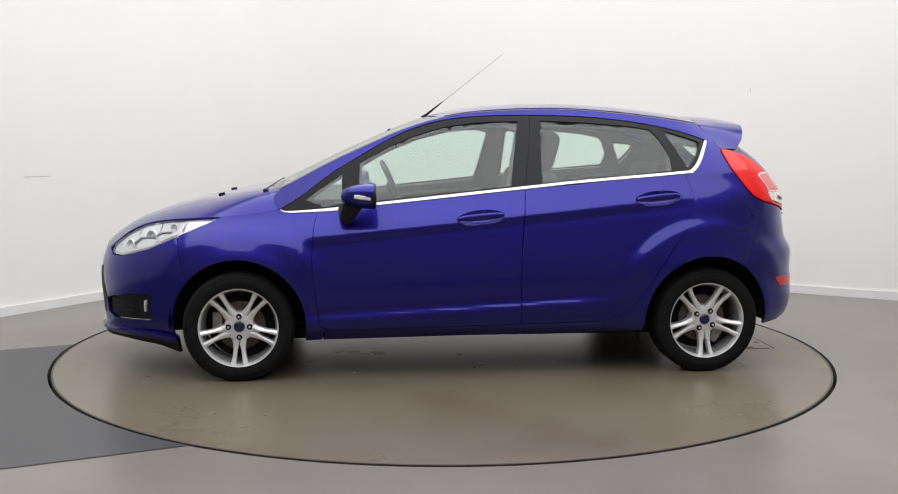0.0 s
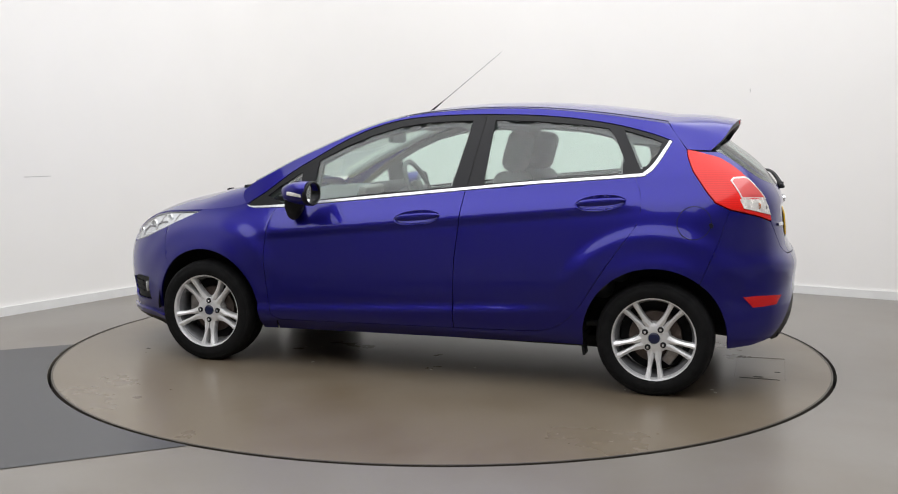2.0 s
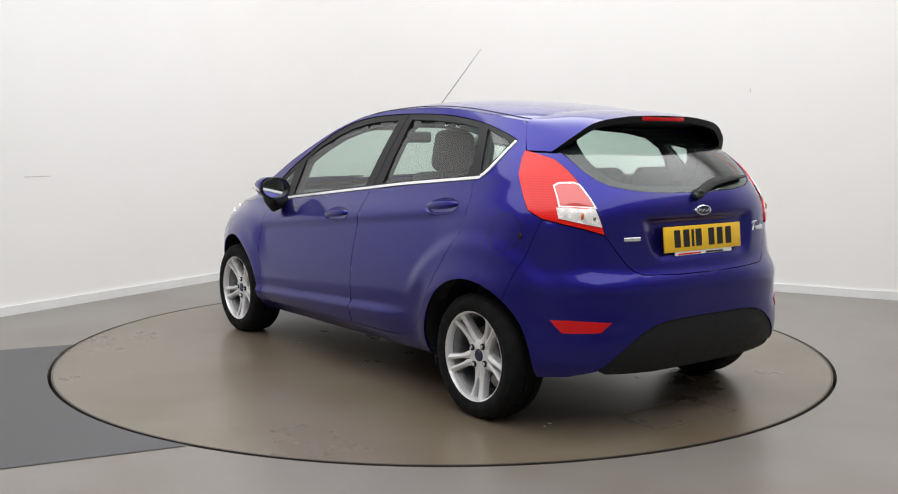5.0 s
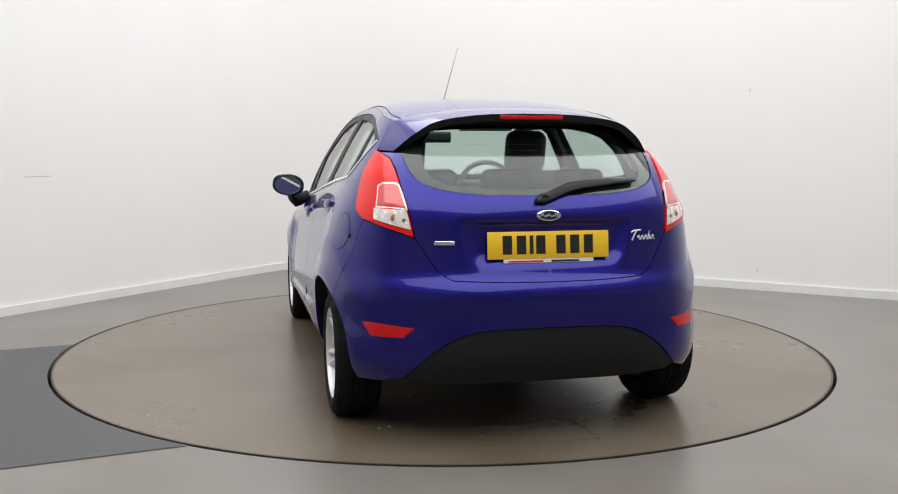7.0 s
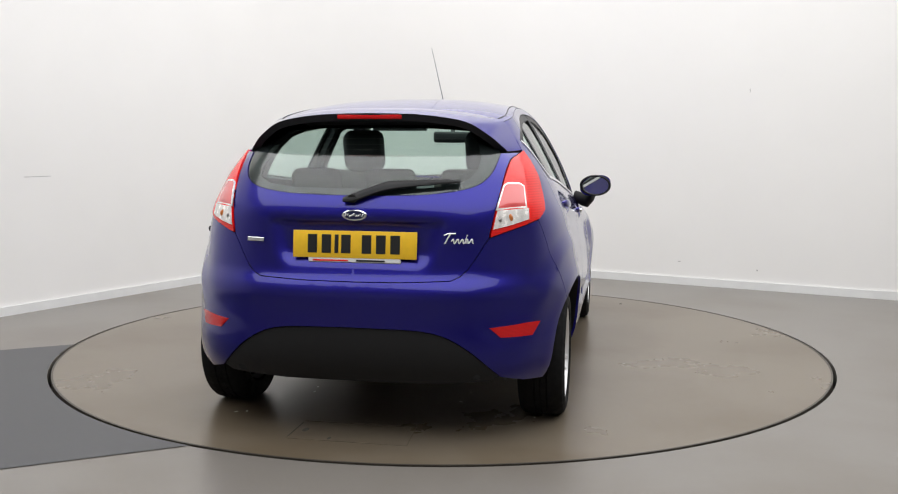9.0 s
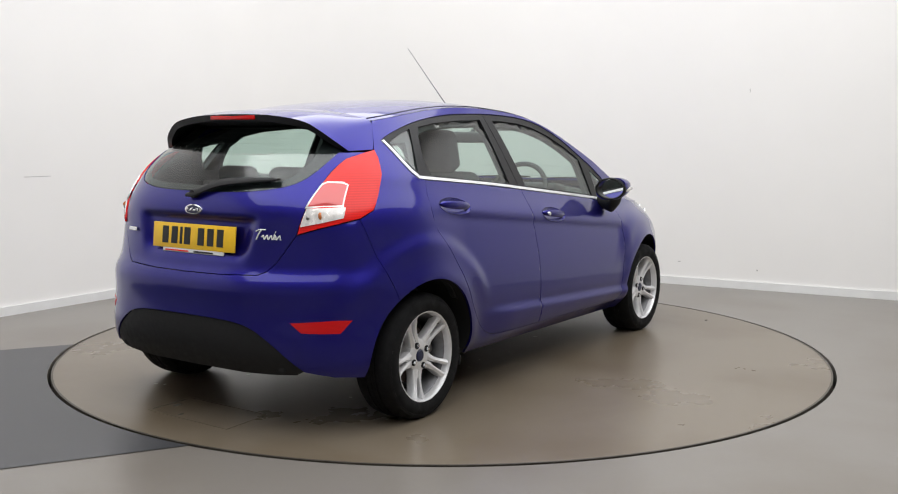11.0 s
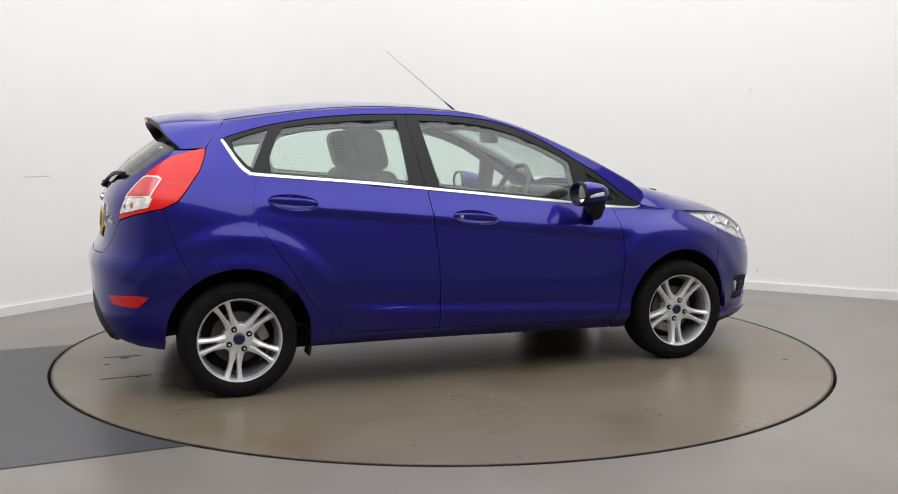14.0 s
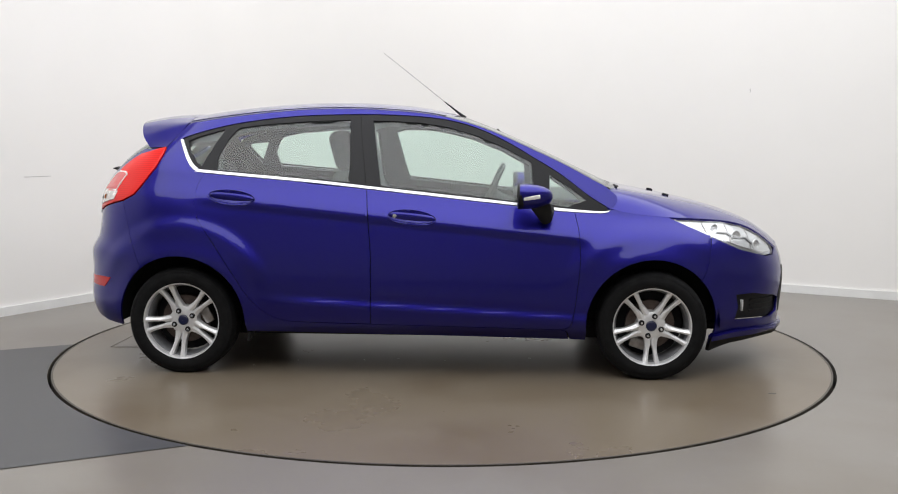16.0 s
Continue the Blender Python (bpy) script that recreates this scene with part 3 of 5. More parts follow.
DOOR_FRONT = [(0.765, 0.262), (0.805, 0.275), (0.83, 0.31), (0.853, 0.476), (0.866, 0.628), (0.858, 0.78), (0.838, 0.874)]
DOOR_MID = [(-0.257, 0.988), (-0.244, 0.845), (-0.233, 0.725), (-0.226, 0.634), (-0.225, 0.391), (-0.228, 0.28)]
CUT_BUMPER = [(-1.455, 0.566), (-1.53, 0.75), (-1.578, 0.916)]
TAIL_FRONT = [(-1.362, 1.203), (-1.369, 1.168), (-1.398, 1.099), (-1.462, 1.009), (-1.509, 0.950), (-1.578, 0.916)]
HATCH = [(0.546, 0.852), (0.523, 0.815), (0.496, 0.77), (0.468, 0.728), (0.438, 0.700), (0.403, 0.684), (0.2, 0.676), (0.0, 0.674)]
TAIL_INNER = [(0.598, 1.165), (0.589, 1.114), (0.573, 1.0), (0.546, 0.852)]
TAIL_TOP = [(-1.405, 1.194), (-1.362, 1.203)]
GLASS_LOW = [(0.0, 1.022), (0.15, 1.024), (0.289, 1.029), (0.407, 1.043), (0.475, 1.060), (0.515, 1.085), (0.54, 1.12), (0.551, 1.16), (0.556, 1.195)]
DIFFUSER_TOP = [(0.0, 0.489), (0.2, 0.487), (0.30, 0.480), (0.375, 0.463), (0.44, 0.430), (0.505, 0.382), (0.577, 0.310), (0.60, 0.284)]


def arch(cx, a0, a1, r=0.345, n=24):
    return [(cx + r * math.cos(radians(a0 + (a1 - a0) * i / n)), 0.29 + r * math.sin(radians(a0 + (a1 - a0) * i / n))) for i in range(n + 1)]


def rail_y(x, z):
    s, zz = A(float(x), float(z))
    return float(skin(np.array(s), np.array(zz))[1])


def side_skin(car):
    a_front = path_a(curve_pts(CHROME_LOW[:-1][7:] + CHROME_LOW[-1:]))
    panel("side_panel", path_a([(1.062, 0.958)] + [(x, float(RAIL(x)) - 0.001) for x in np.linspace(1.0, -1.262, 50)] + [(-1.30, 1.285)])
          + path_a(TAIL_FRONT) + path_a(CUT_BUMPER[::-1])[1:] + path_a(arch(-1.2445, 128, 0)) + path_a([(-0.8995, 0.27), (-0.895, 0.228), (-0.3, 0.219), (0.308, 0.209), (0.815, 0.200), (0.80, 0.25)])
          + path_a(DOOR_LOW[::-1]) + path_a(DOOR_REAR[::-1]) + a_front[1:] + path_a(curve_pts(DLO_TOP, 3)) + path_a([(1.045, 0.902), (1.064, 0.925)]), PAINT, car, grid=0.018, gap=0.001)
    # front wing
    chrome_f = [(0.838, 0.874), (0.982, 0.867), (1.03, 0.885)]
    panel("wing", path_a(curve_pts(DOOR_FRONT, 4)) + path_a(chrome_f)[1:] + path_a([(x, float(BONNET_EDGE(x))) for x in np.linspace(1.05, 1.345, 12)])
          + path_a([(1.346, 0.838), (1.466, 0.787), (1.556, 0.748)]) + path_a([(1.553, 0.70), (1.53, 0.58), (1.497, 0.52)]) + path_a(arch(1.2445, 42, 188)) + path_a([(0.903, 0.199), (0.822, 0.200), (0.803, 0.252)]), PAINT, car, grid=0.018, gap=0.001)
    # doors
    for name, loop in (("door", path_a(curve_pts(DOOR_FRONT, 4)) + path_a([(0.838, 0.874), (0.753, 0.878), (0.585, 0.899), (0.312, 0.928), (-0.257, 0.988)])[1:] + path_a(DOOR_MID)[1:] + path_a([(-0.228, 0.28), (0.306, 0.271), (0.765, 0.262)])[1:-1]),
                       ("door", path_a(DOOR_MID) + path_a([(-0.228, 0.281), (-0.656, 0.29)])[1:] + path_a(curve_pts(DOOR_REAR[::-1], 3))[1:] + path_a([(-1.126, 1.068), (-0.594, 1.023), (-0.257, 0.988)])[1:-1])):
        front = loop[0][0] > 0
        scoop = handle_ring((-0.012, 0.842) if front else (-0.968, 0.940), 0.125)
        doors = panel(name, loop, PAINT, car, grid=0.015, gap=0.002, holes=[path_a(scoop)])
        for d, side in zip(doors, (1, -1)):
            door_handle(d, side, (-0.012, 0.842) if front else (-0.968, 0.940), 0.125 if front else 0.122, lock=front and side < 0)
    # chrome line, black window frame and the glass
    top, low = path_a(curve_pts(CHROME_TOP, 4), 0.02), path_a(curve_pts(CHROME_LOW, 4), 0.02)
    panel("chrome_strip", low + top[::-1][:-1], STRIP, car, "bright chrome waistline strip", out=0.004, gap=0.0005, grid=0.011, thick=0.014)
    gf = [(0.628, 0.918), (0.612, 1.130), (0.469, 1.207), (0.316, 1.271), (0.163, 1.316), (0.011, 1.340), (-0.141, 1.348), (-0.243, 1.350), (-0.182, 1.006), (0.312, 0.955)]
    gq = [(0.90, 0.935), (0.84, 0.982), (0.708, 1.066), (0.708, 0.912), (0.80, 0.90)]
    gr = [(-0.368, 1.354), (-0.596, 1.346), (-0.823, 1.329), (-0.972, 1.309), (-1.012, 1.262), (-1.052, 1.18), (-1.062, 1.16), (-1.062, 1.088), (-0.352, 1.024)]
    gk = [(-1.052, 1.300), (-1.19, 1.261), (-1.243, 1.240), (-1.225, 1.19), (-1.178, 1.128), (-1.15, 1.108)]
    loops = [path_a(g + g[:1], 0.03)[:-1] for g in (gf, gq, gr, gk)]
    frame_loop = path_a(curve_pts(CHROME_TOP, 4)) + path_a(curve_pts(DLO_TOP, 3))[1:-1]
    panel("window_frame", frame_loop, BLACK_TRIM, car, "satin black window surround", holes=[list(l) for l in loops], gap=0.001, out=-0.004, thick=0.006, grid=0.022)
    for l in loops:
        panel("side_window", l, GLASS, car, "green-tinted side glass", gap=0.0, out=-0.010, thick=0.002, grid=0.04)
    # dark seam between the doors' frames
    panel("pillar_seam", path_a([(-0.312, 1.383), (-0.318, 1.383), (-0.266, 1.012), (-0.260, 1.012)]), DARK, car, out=-0.0025, gap=0, thick=0.002)
    # fuel flap
    c = (-1.418, 0.855)
    ring = [(c[0] + 0.080 * math.cos(k * math.pi / 24), c[1] + 0.080 * math.sin(k * math.pi / 24)) for k in range(48)]
    ring2 = [(c[0] + 0.077 * math.cos(k * math.pi / 24), c[1] + 0.077 * math.sin(k * math.pi / 24)) for k in range(48)]
    panel("fuel_flap_seam", path_a(ring), DARK, car, holes=[path_a(ring2)], gap=0, out=0.0012, thick=0.001, sides=(1,), grid=0.02)
    flap = panel("fuel_flap", path_a(ring2), PAINT, car, gap=0.0002, out=0.0015, thick=0.002, sides=(1,))[0]
    p = skin(*map(np.array, A(-1.495, 0.842)))
    part("fuel_flap_catch", lathe([(0.001, 0.004), (0.012, 0.004), (0.013, -0.004)], 14, pose(*p)), BLACK_TRIM, flap)


def handle_ring(c, half, tilt=0.09):
    return [(c[0] + half * math.cos(k * math.pi / 20), c[1] + 0.038 * math.sin(k * math.pi / 20) - tilt * half * math.cos(k * math.pi / 20)) for k in range(40)]


def door_handle(door, side, c, half, lock=False):
    """A painted pull handle over a scooped dark recess."""
    tilt = 0.09
    panel("handle_recess", path_a(handle_ring(c, 0.125)), PAINT, door, gap=0.0, thick=0.002, sides=(side,), grid=0.007, dish=0.018)
    bm = bmesh.new()
    rows = []
    for i in range(15):
        u = -1 + 2 * i / 14
        x = c[0] + u * half * 0.97
        z = c[1] - tilt * (x - c[0]) + 0.006
        y = rail_y(x, z)
        lift = -0.004 + 0.022 * math.sqrt(max(0, 1 - u * u))
        h = 0.004 + 0.016 * math.sqrt(max(0, 1 - abs(u) ** 2.6))
        rows.append([bm.verts.new((x, side * (y + lift + 0.009 * math.cos(k * math.pi / 5)), z + h * math.sin(k * math.pi / 5))) for k in range(10)])
    for a, b in zip(rows, rows[1:]):
        for k in range(10):
            j = (k + 1) % 10
            bm.faces.new((a[k], a[j], b[j], b[k]))
    bm.faces.new(rows[0]), bm.faces.new(rows[-1])
    bmesh.ops.recalc_face_normals(bm, faces=bm.faces)
    part("door_handle", bm, PAINT, door)
    if lock:
        x, z = c[0] - 0.70 * half, c[1] + 0.012
        part("key_lock", lathe([(0.0005, 0.006), (0.010, 0.005), (0.011, -0.01)], 14, pose(x, -(rail_y(x, z) + 0.022), z, 0, 0, 180)), CHROME, door, "chrome key lock")


def tail_skin(car):
    tail_low = [(0.546, 0.852), (0.62, 0.878), (0.68, 0.897)]
    tail = path_a(TAIL_FRONT) + path_b(tail_low[::-1]) + path_b(curve_pts(TAIL_INNER[::-1], 4))[1:] + path_a(TAIL_TOP)[:-1]
    bump = path_a(CUT_BUMPER) + path_b(tail_low[::-1]) + path_b(HATCH)[1:] + path_b([(0.0, 0.66), (0.0, 0.50)]) + path_b(curve_pts(DIFFUSER_TOP, 3)) \
        + path_b([(0.64, 0.272)]) + path_a([(-1.70, 0.256), (-1.59, 0.245), (-1.589, 0.27)]) + path_a(arch(-1.2445, 180, 128))
    bumper = panel("rear_bumper", bump, PAINT, car, whole=True, grid=0.020, gap=0.0012)[0]
    lower = path_b(curve_pts(DIFFUSER_TOP, 3)) + path_b([(0.56, 0.262), (0.3, 0.248), (0.0, 0.246)])
    panel("bumper_insert", lower, PLASTIC, bumper, "grained black plastic lower bumper", whole=True, out=-0.006, grid=0.03)
    refl = path_a([(-1.655, 0.500)]) + path_b([(0.70, 0.503), (0.557, 0.494)], 0.02) + path_b([(0.600, 0.453), (0.68, 0.449)], 0.02) + path_a([(-1.70, 0.448)])
    panel("reflector", refl, DARK_RED, bumper, "red rear reflector", out=0.003, gap=0, thick=0.006, grid=0.02)
    gate = path_b(HATCH[::-1]) + path_b(curve_pts(TAIL_INNER[::-1], 4))[1:] + path_a(TAIL_TOP)[:1] + path_b(curve_pts(GLASS_LOW[::-1], 3)) + path_b([(0.0, 1.0), (0.0, 0.70)])
    tailgate = panel("tailgate", gate, PAINT, car, whole=True, grid=0.014)[0]
    win = path_b(curve_pts(GLASS_LOW, 3)) + path_b([(0.545, 1.25), (0.50, 1.335), (0.2, 1.352), (0.0, 1.355)])
    # black printed border round the glass
    small = path_b([(0.0, 1.05), (0.28, 1.056), (0.40, 1.070), (0.455, 1.095), (0.480, 1.13), (0.485, 1.18), (0.46, 1.24), (0.41, 1.293), (0.2, 1.306), (0.0, 1.308)])
    panel("rear_window", win, REAR_GLASS, tailgate, "tinted heated rear window", whole=True, out=-0.003, gap=0.001, thick=0.004, grid=0.035)
    ring_loop = [q for q in win] + [q for q in small[::-1]]
    panel("window_border", ring_loop, BLACK_TRIM, tailgate, "black printed glass border", whole=True, out=-0.0065, gap=0.0005, thick=0.001, grid=0.03)
    for ob, side in zip(panel("tail_lamp", tail, RED_LENS, car, "red tail lamp with clear lower lens", out=0.007, gap=0.003, thick=0.03, grid=0.012), (1, -1)):
        pale = path_b([(0.672, 0.972), (0.656, 1.050), (0.642, 1.060), (0.600, 1.062), (0.588, 1.054), (0.572, 0.968)], 0.015)
        rim = list(shrink(pale, -0.007))
        panel("lens_border", rim, WHITE_LENS, ob, out=0.0115, gap=0, thick=0.006, sides=(side,), grid=0.01, holes=[pale])
        panel("pale_lens", pale, PINK_LENS, ob, "pale red inner lens", out=0.011, gap=0.0, thick=0.006, sides=(side,), grid=0.01)
        clear = path_b([(0.684, 0.965), (0.570, 0.961), (0.556, 0.885), (0.622, 0.900), (0.688, 0.920)], 0.015)
        panel("clear_lens", clear, WHITE_LENS, ob, "clear reversing and indicator lens", out=0.0110, gap=0.001, thick=0.008, sides=(side,), grid=0.01)
        for (y, z, r, m) in ((0.628, 0.932, 0.017, AMBER), (0.590, 0.925, 0.012, STEEL)):
            p = skin(*map(np.array, B(y, z)))
            part("bulb", lathe([(0.0005, 0.012), (r * 0.6, 0.011), (r, 0.006), (r, 0.0)], 14, pose(p[0], side * p[1], p[2], 0, 0, 90 + side * 35) @ pose(0, 0.0095, 0)), m, ob)
    # fine heating wires in the rear glass
    bm = bmesh.new()
    for k in range(9):
        z = 1.085 + 0.024 * k
        pts = []
        for y in np.linspace(-0.42, 0.42, 15):
            p = skin(*map(np.array, B(abs(float(y)), z)))
            pts.append((p[0] + 0.006, math.copysign(p[1], y), z))
        tube(pts, 0.00035, 4, bm=bm)
    part("heating_wire", bm, STEEL, tailgate, "fine heating wires in the glass")
    # number plate, with plain bars for its characters
    px, tilt = -1.841, 6
    m = pose(px, 0, 0.822, 0, tilt, 0)
    plate = part("number_plate", box(0.008, 0.524, 0.112, m, 0.003, 2), YELLOW, tailgate, "yellow rear number plate")
    for k, y in enumerate((0.178, 0.118, 0.075, 0.035, -0.052, -0.112, -0.172)):
        w = 0.016 if k in (2,) else 0.040
        part("character_bar", box(0.002, w, 0.076, m @ pose(-0.0046, y, 0.002), 0.0006, 1), PLATE_BLACK, plate)
    strip = part("dealer_strip", box(0.006, 0.39, 0.020, pose(px - 0.006, 0, 0.759, 0, tilt, 0), 0.002, 1), PLATE_WHITE, tailgate, "white strip below the plate")
    part("strip_bar", box(0.002, 0.15, 0.006, pose(px - 0.0098, 0.10, 0.757, 0, tilt, 0)), RED_LENS, strip)
    part("strip_bar", box(0.002, 0.12, 0.007, pose(px - 0.0098, -0.07, 0.757, 0, tilt, 0)), PLATE_BLACK, strip)
    # oval badge, lettering bars and handle lip
    bx = float(skin(*map(np.array, B(0.0, 0.945)))[0])
    badge = part("badge", lathe([(0.0005, 0.010), (0.044, 0.010), (0.052, 0.007), (0.055, -0.006)], 40, pose(bx, 0, 0.942, 0, 0, 90) @ pose(0, 0, 0, 8) @ Matrix.Diagonal((1, 1, 0.43, 1))), CHROME, tailgate, "oval chrome badge")
    part("badge_field", lathe([(0.0005, 0.0115), (0.043, 0.0105), (0.043, 0.004)], 40, pose(bx, 0, 0.942, 0, 0, 90) @ pose(0, 0, 0, 8) @ Matrix.Diagonal((1, 1, 0.42, 1))), BADGE_BLUE, badge)
    bm = bmesh.new()
    for k in range(9):
        y, z = -0.035 + 0.0088 * k, 0.942 + 0.004 * math.sin(k * 1.9)
        box(0.003, 0.006, 0.014 if k in (0, 8) else 0.009, pose(bx - 0.0125, y, z, 20, 0, 0), 0.001, 1, bm=bm)
    part("badge_script", bm, CHROME, badge)
    def script_at(u, h):
        y = -0.365 - u - 0.25 * h
        q = skin(*map(np.array, B(abs(y), 0.846 + h)))
        return q[0] - 0.004, y, 0.846 + h
    bm = tube([script_at(0.024, 0.026), script_at(0.018, 0.010), script_at(0.012, -0.014)], 0.0034, 6)
    tube([script_at(0.0, 0.020), script_at(0.012, 0.027), script_at(0.045, 0.028)], 0.003, 6, bm=bm)
    tube([script_at(0.036 + 0.0024 * i, -0.004 + 0.009 * math.sin(i * 0.82)) for i in range(38)], 0.003, 6, bm=bm)
    tube([script_at(0.092, 0.022), script_at(0.090, 0.004), script_at(0.096, -0.012)], 0.003, 6, bm=bm)
    part("model_script", bm, STRIP, tailgate, "bright flowing script shape")
    p, q = (f(*map(np.array, B(0.434, 0.834))) for f in (skin, skin_normal))
    part("trim_badge", box(0.006, 0.082, 0.017, pose(p[0] - 0.006, 0.434, 0.834, 0, 8, -math.degrees(math.atan2(q[1], -q[0]))), 0.002, 1), CHROME, tailgate, "small silver badge")
    # rear wiper
    top = spline([(-0.42, 1.086), (-0.32, 1.088), (-0.20, 1.084), (-0.11, 1.076), (-0.05, 1.056), (0.0, 1.034), (0.05, 1.016)])
    low = spline([(-0.42, 1.075), (-0.32, 1.067), (-0.20, 1.054), (-0.11, 1.038), (-0.05, 1.018), (0.0, 1.000), (0.05, 0.996)])
    bm, rows = bmesh.new(), []
    for y in np.linspace(0.05, -0.42, 24):
        lo, hi = float(low(y)), float(top(y))
        row = []
        for k in range(8):
            a = 2 * math.pi * k / 8
            z = (lo + hi) / 2 + (hi - lo) / 2 * math.sin(a)
            x = float(skin(*map(np.array, B(abs(float(y)), z)))[0])
            row.append(bm.verts.new((x - 0.020 - 0.013 * math.cos(a), y, z)))
        rows.append(row)
    for a, b in zip(rows, rows[1:]):
        for k in range(8):
            bm.faces.new((a[k], a[(k + 1) % 8], b[(k + 1) % 8], b[k]))
    bm.faces.new(rows[0]), bm.faces.new(rows[-1])
    bmesh.ops.recalc_face_normals(bm, faces=bm.faces)
    xs = float(skin(*map(np.array, B(0.0, 1.012)))[0])
    tube([(xs + 0.005, 0.012, 1.012), (xs - 0.030, 0.012, 1.010)], 0.022, 14, bm=bm, taper=0.018)
    part("rear_wiper", bm, PLASTIC, tailgate, "black rear wiper arm and blade")


def upper_skin(car):
    def roof(x, v):
        zr, zc = float(RAIL(x)), float(CREST(x))
        y = rail_y(x, zr)
        return v * y, zr + (zc - zr) * (1 - abs(v) ** 2.8)
    def screen(x, v):
        zr, zc = float(RAIL(x)), float(CREST(x))
        return v * (rail_y(x, zr) - 0.004), zr + (zc - zr) * (1 - abs(v) ** 2.2)
    def bonnet(x, v):
        zr, zc = float(BONNET_EDGE(x)), float(BONNET_CREST(x))
        y = rail_y(x, zr)
        return v * y, zr + (zc - zr) * (1 - abs(v) ** (3.6 + 6.0 * float(step((1.5 - x) / 0.45))))
    head = lambda v: 0.235 - 0.06 * v * v
    cowl = lambda v: 1.115 - 0.085 * v * v
    sheet("roof", lambda u, v: head(v) - 0.003 + u * (-1.268 - head(v)), roof, PAINT, car, 60, 40)
    sheet("roof_lining", lambda u, v: head(v) + u * (-1.268 - head(v)), lambda x, v: (roof(x, v)[0] * 0.90, roof(x, v)[1] - 0.030), LINING, car, 24, 16, "pale grey headlining")
    sheet("windscreen", lambda u, v: cowl(v) + u * (head(v) + 0.002 - cowl(v)), screen, GLASS, car, 30, 24, "green-tinted windscreen")
    sheet("bonnet", lambda u, v: 2.025 + u * (cowl(v) - 0.02 - 2.025), bonnet, PAINT, car, 60, 48, thick=0.012)
    sheet("cowl", lambda u, v: cowl(v) + 0.03 - 0.10 * u, lambda x, v: (v * 0.66, 0.945 + 0.01 * (1 - v * v)), PLASTIC, car, 6, 16, "black plastic cowl below the windscreen")
    for y0, y1 in ((0.55, -0.05), (0.0, -0.52)):
        bm = tube([(1.115, y0, 0.975), (1.095, (y0 + y1) / 2, 0.992), (1.085, y1, 0.998)], 0.010, 8, taper=0.005)
        box(0.03, 0.06, 0.03, pose(1.115, y0, 0.97), 0.008, 2, bm=bm)
        part("wiper", bm, PLASTIC, car, "black windscreen wiper")
    for y in (0.3, -0.3):
        part("washer_jet", box(0.035, 0.03, 0.012, pose(1.38, y, float(bonnet(1.38, y / 0.7)[1]) + 0.004, 0, 12, 0), 0.004, 2), PLASTIC, car)
    # roof spoiler
    fr = [(-1.270, *roof(-1.268, v)) for v in (0.0, 0.36, 0.65, 0.85)] + [(-1.270, rail_y(-1.27, 1.334), 1.334), (-1.30, rail_y(-1.30, 1.285), 1.285), (-1.365, rail_y(-1.365, 1.205), 1.205)]
    re = [(-1.600, 0.0, 1.362), (-1.595, 0.2, 1.357), (-1.582, 0.35, 1.340), (-1.566, 0.43, 1.319), (-1.548, 0.485, 1.286), (-1.525, 0.53, 1.252), (-1.475, 0.583, 1.200)]
    front, rear = curve_pts(fr, 5), curve_pts(re, 5)
    front, rear = [(x, -y, z) for x, y, z in front[:0:-1]] + front, [(x, -y, z) for x, y, z in rear[:0:-1]] + rear
    bm, rows = bmesh.new(), []
    for a, b in zip(front, rear):
        row = []
        for i in range(13):
            u = i / 12
            p = Vector(a).lerp(Vector(b), u)
            p.z += 0.010 * math.sin(math.pi * u) * (1 - min(1, abs(a[1]) / 0.6) ** 3)
            row.append(bm.verts.new(p))
        rows.append(row)
    for a, b in zip(rows, rows[1:]):
        for i in range(12):
            bm.faces.new((a[i], a[i + 1], b[i + 1], b[i]))
    bmesh.ops.recalc_face_normals(bm, faces=bm.faces)
    if sum(f.normal.z for f in bm.faces) < 0:
        bmesh.ops.reverse_faces(bm, faces=bm.faces)
    bmesh.ops.solidify(bm, geom=list(bm.faces), thickness=0.030)
    bm.normal_update()
    for f in bm.faces:
        f.material_index = int(f.normal.z < -0.5 or (f.normal.x < -0.7 and f.normal.z < 0.5 and abs(f.normal.y) < 0.6))
    sp = part("spoiler", bm, PAINT, car, "body-coloured roof spoiler with black underside", sharp=50)
    sp.data.materials.append(BLACK_TRIM)
    part("spoiler_underside", box(0.20, 0.66, 0.012, pose(-1.45, 0, 1.318, 0, 8, 0), 0.004, 1), PLASTIC, sp, "black underside panel")
    part("brake_lamp", box(0.014, 0.285, 0.020, pose(-1.592, 0, 1.346, 0, 0, 0), 0.005, 2), DARK_RED, sp, "dark red high brake lamp")
    # roof ditch mouldings
    for side in (1, -1):
        pts = []
        for x in np.linspace(0.16, -1.26, 40):
            y, z = roof(x, 0.945)
            pts.append((x, side * y, z + 0.0005))
        part("roof_moulding", tube(pts, 0.0028, 6), BLACK_TRIM, car)
    # aerial
    base = Vector((0.230, 0, float(CREST(0.230)) - 0.002))
    tip = Vector((-0.250, 0.0, 1.757))
    d = tip - base
    aer = part("aerial", tube([base + d * 0.12, tip], 0.0026, 6, taper=0.0013), STEEL, car, "thin metal roof aerial")
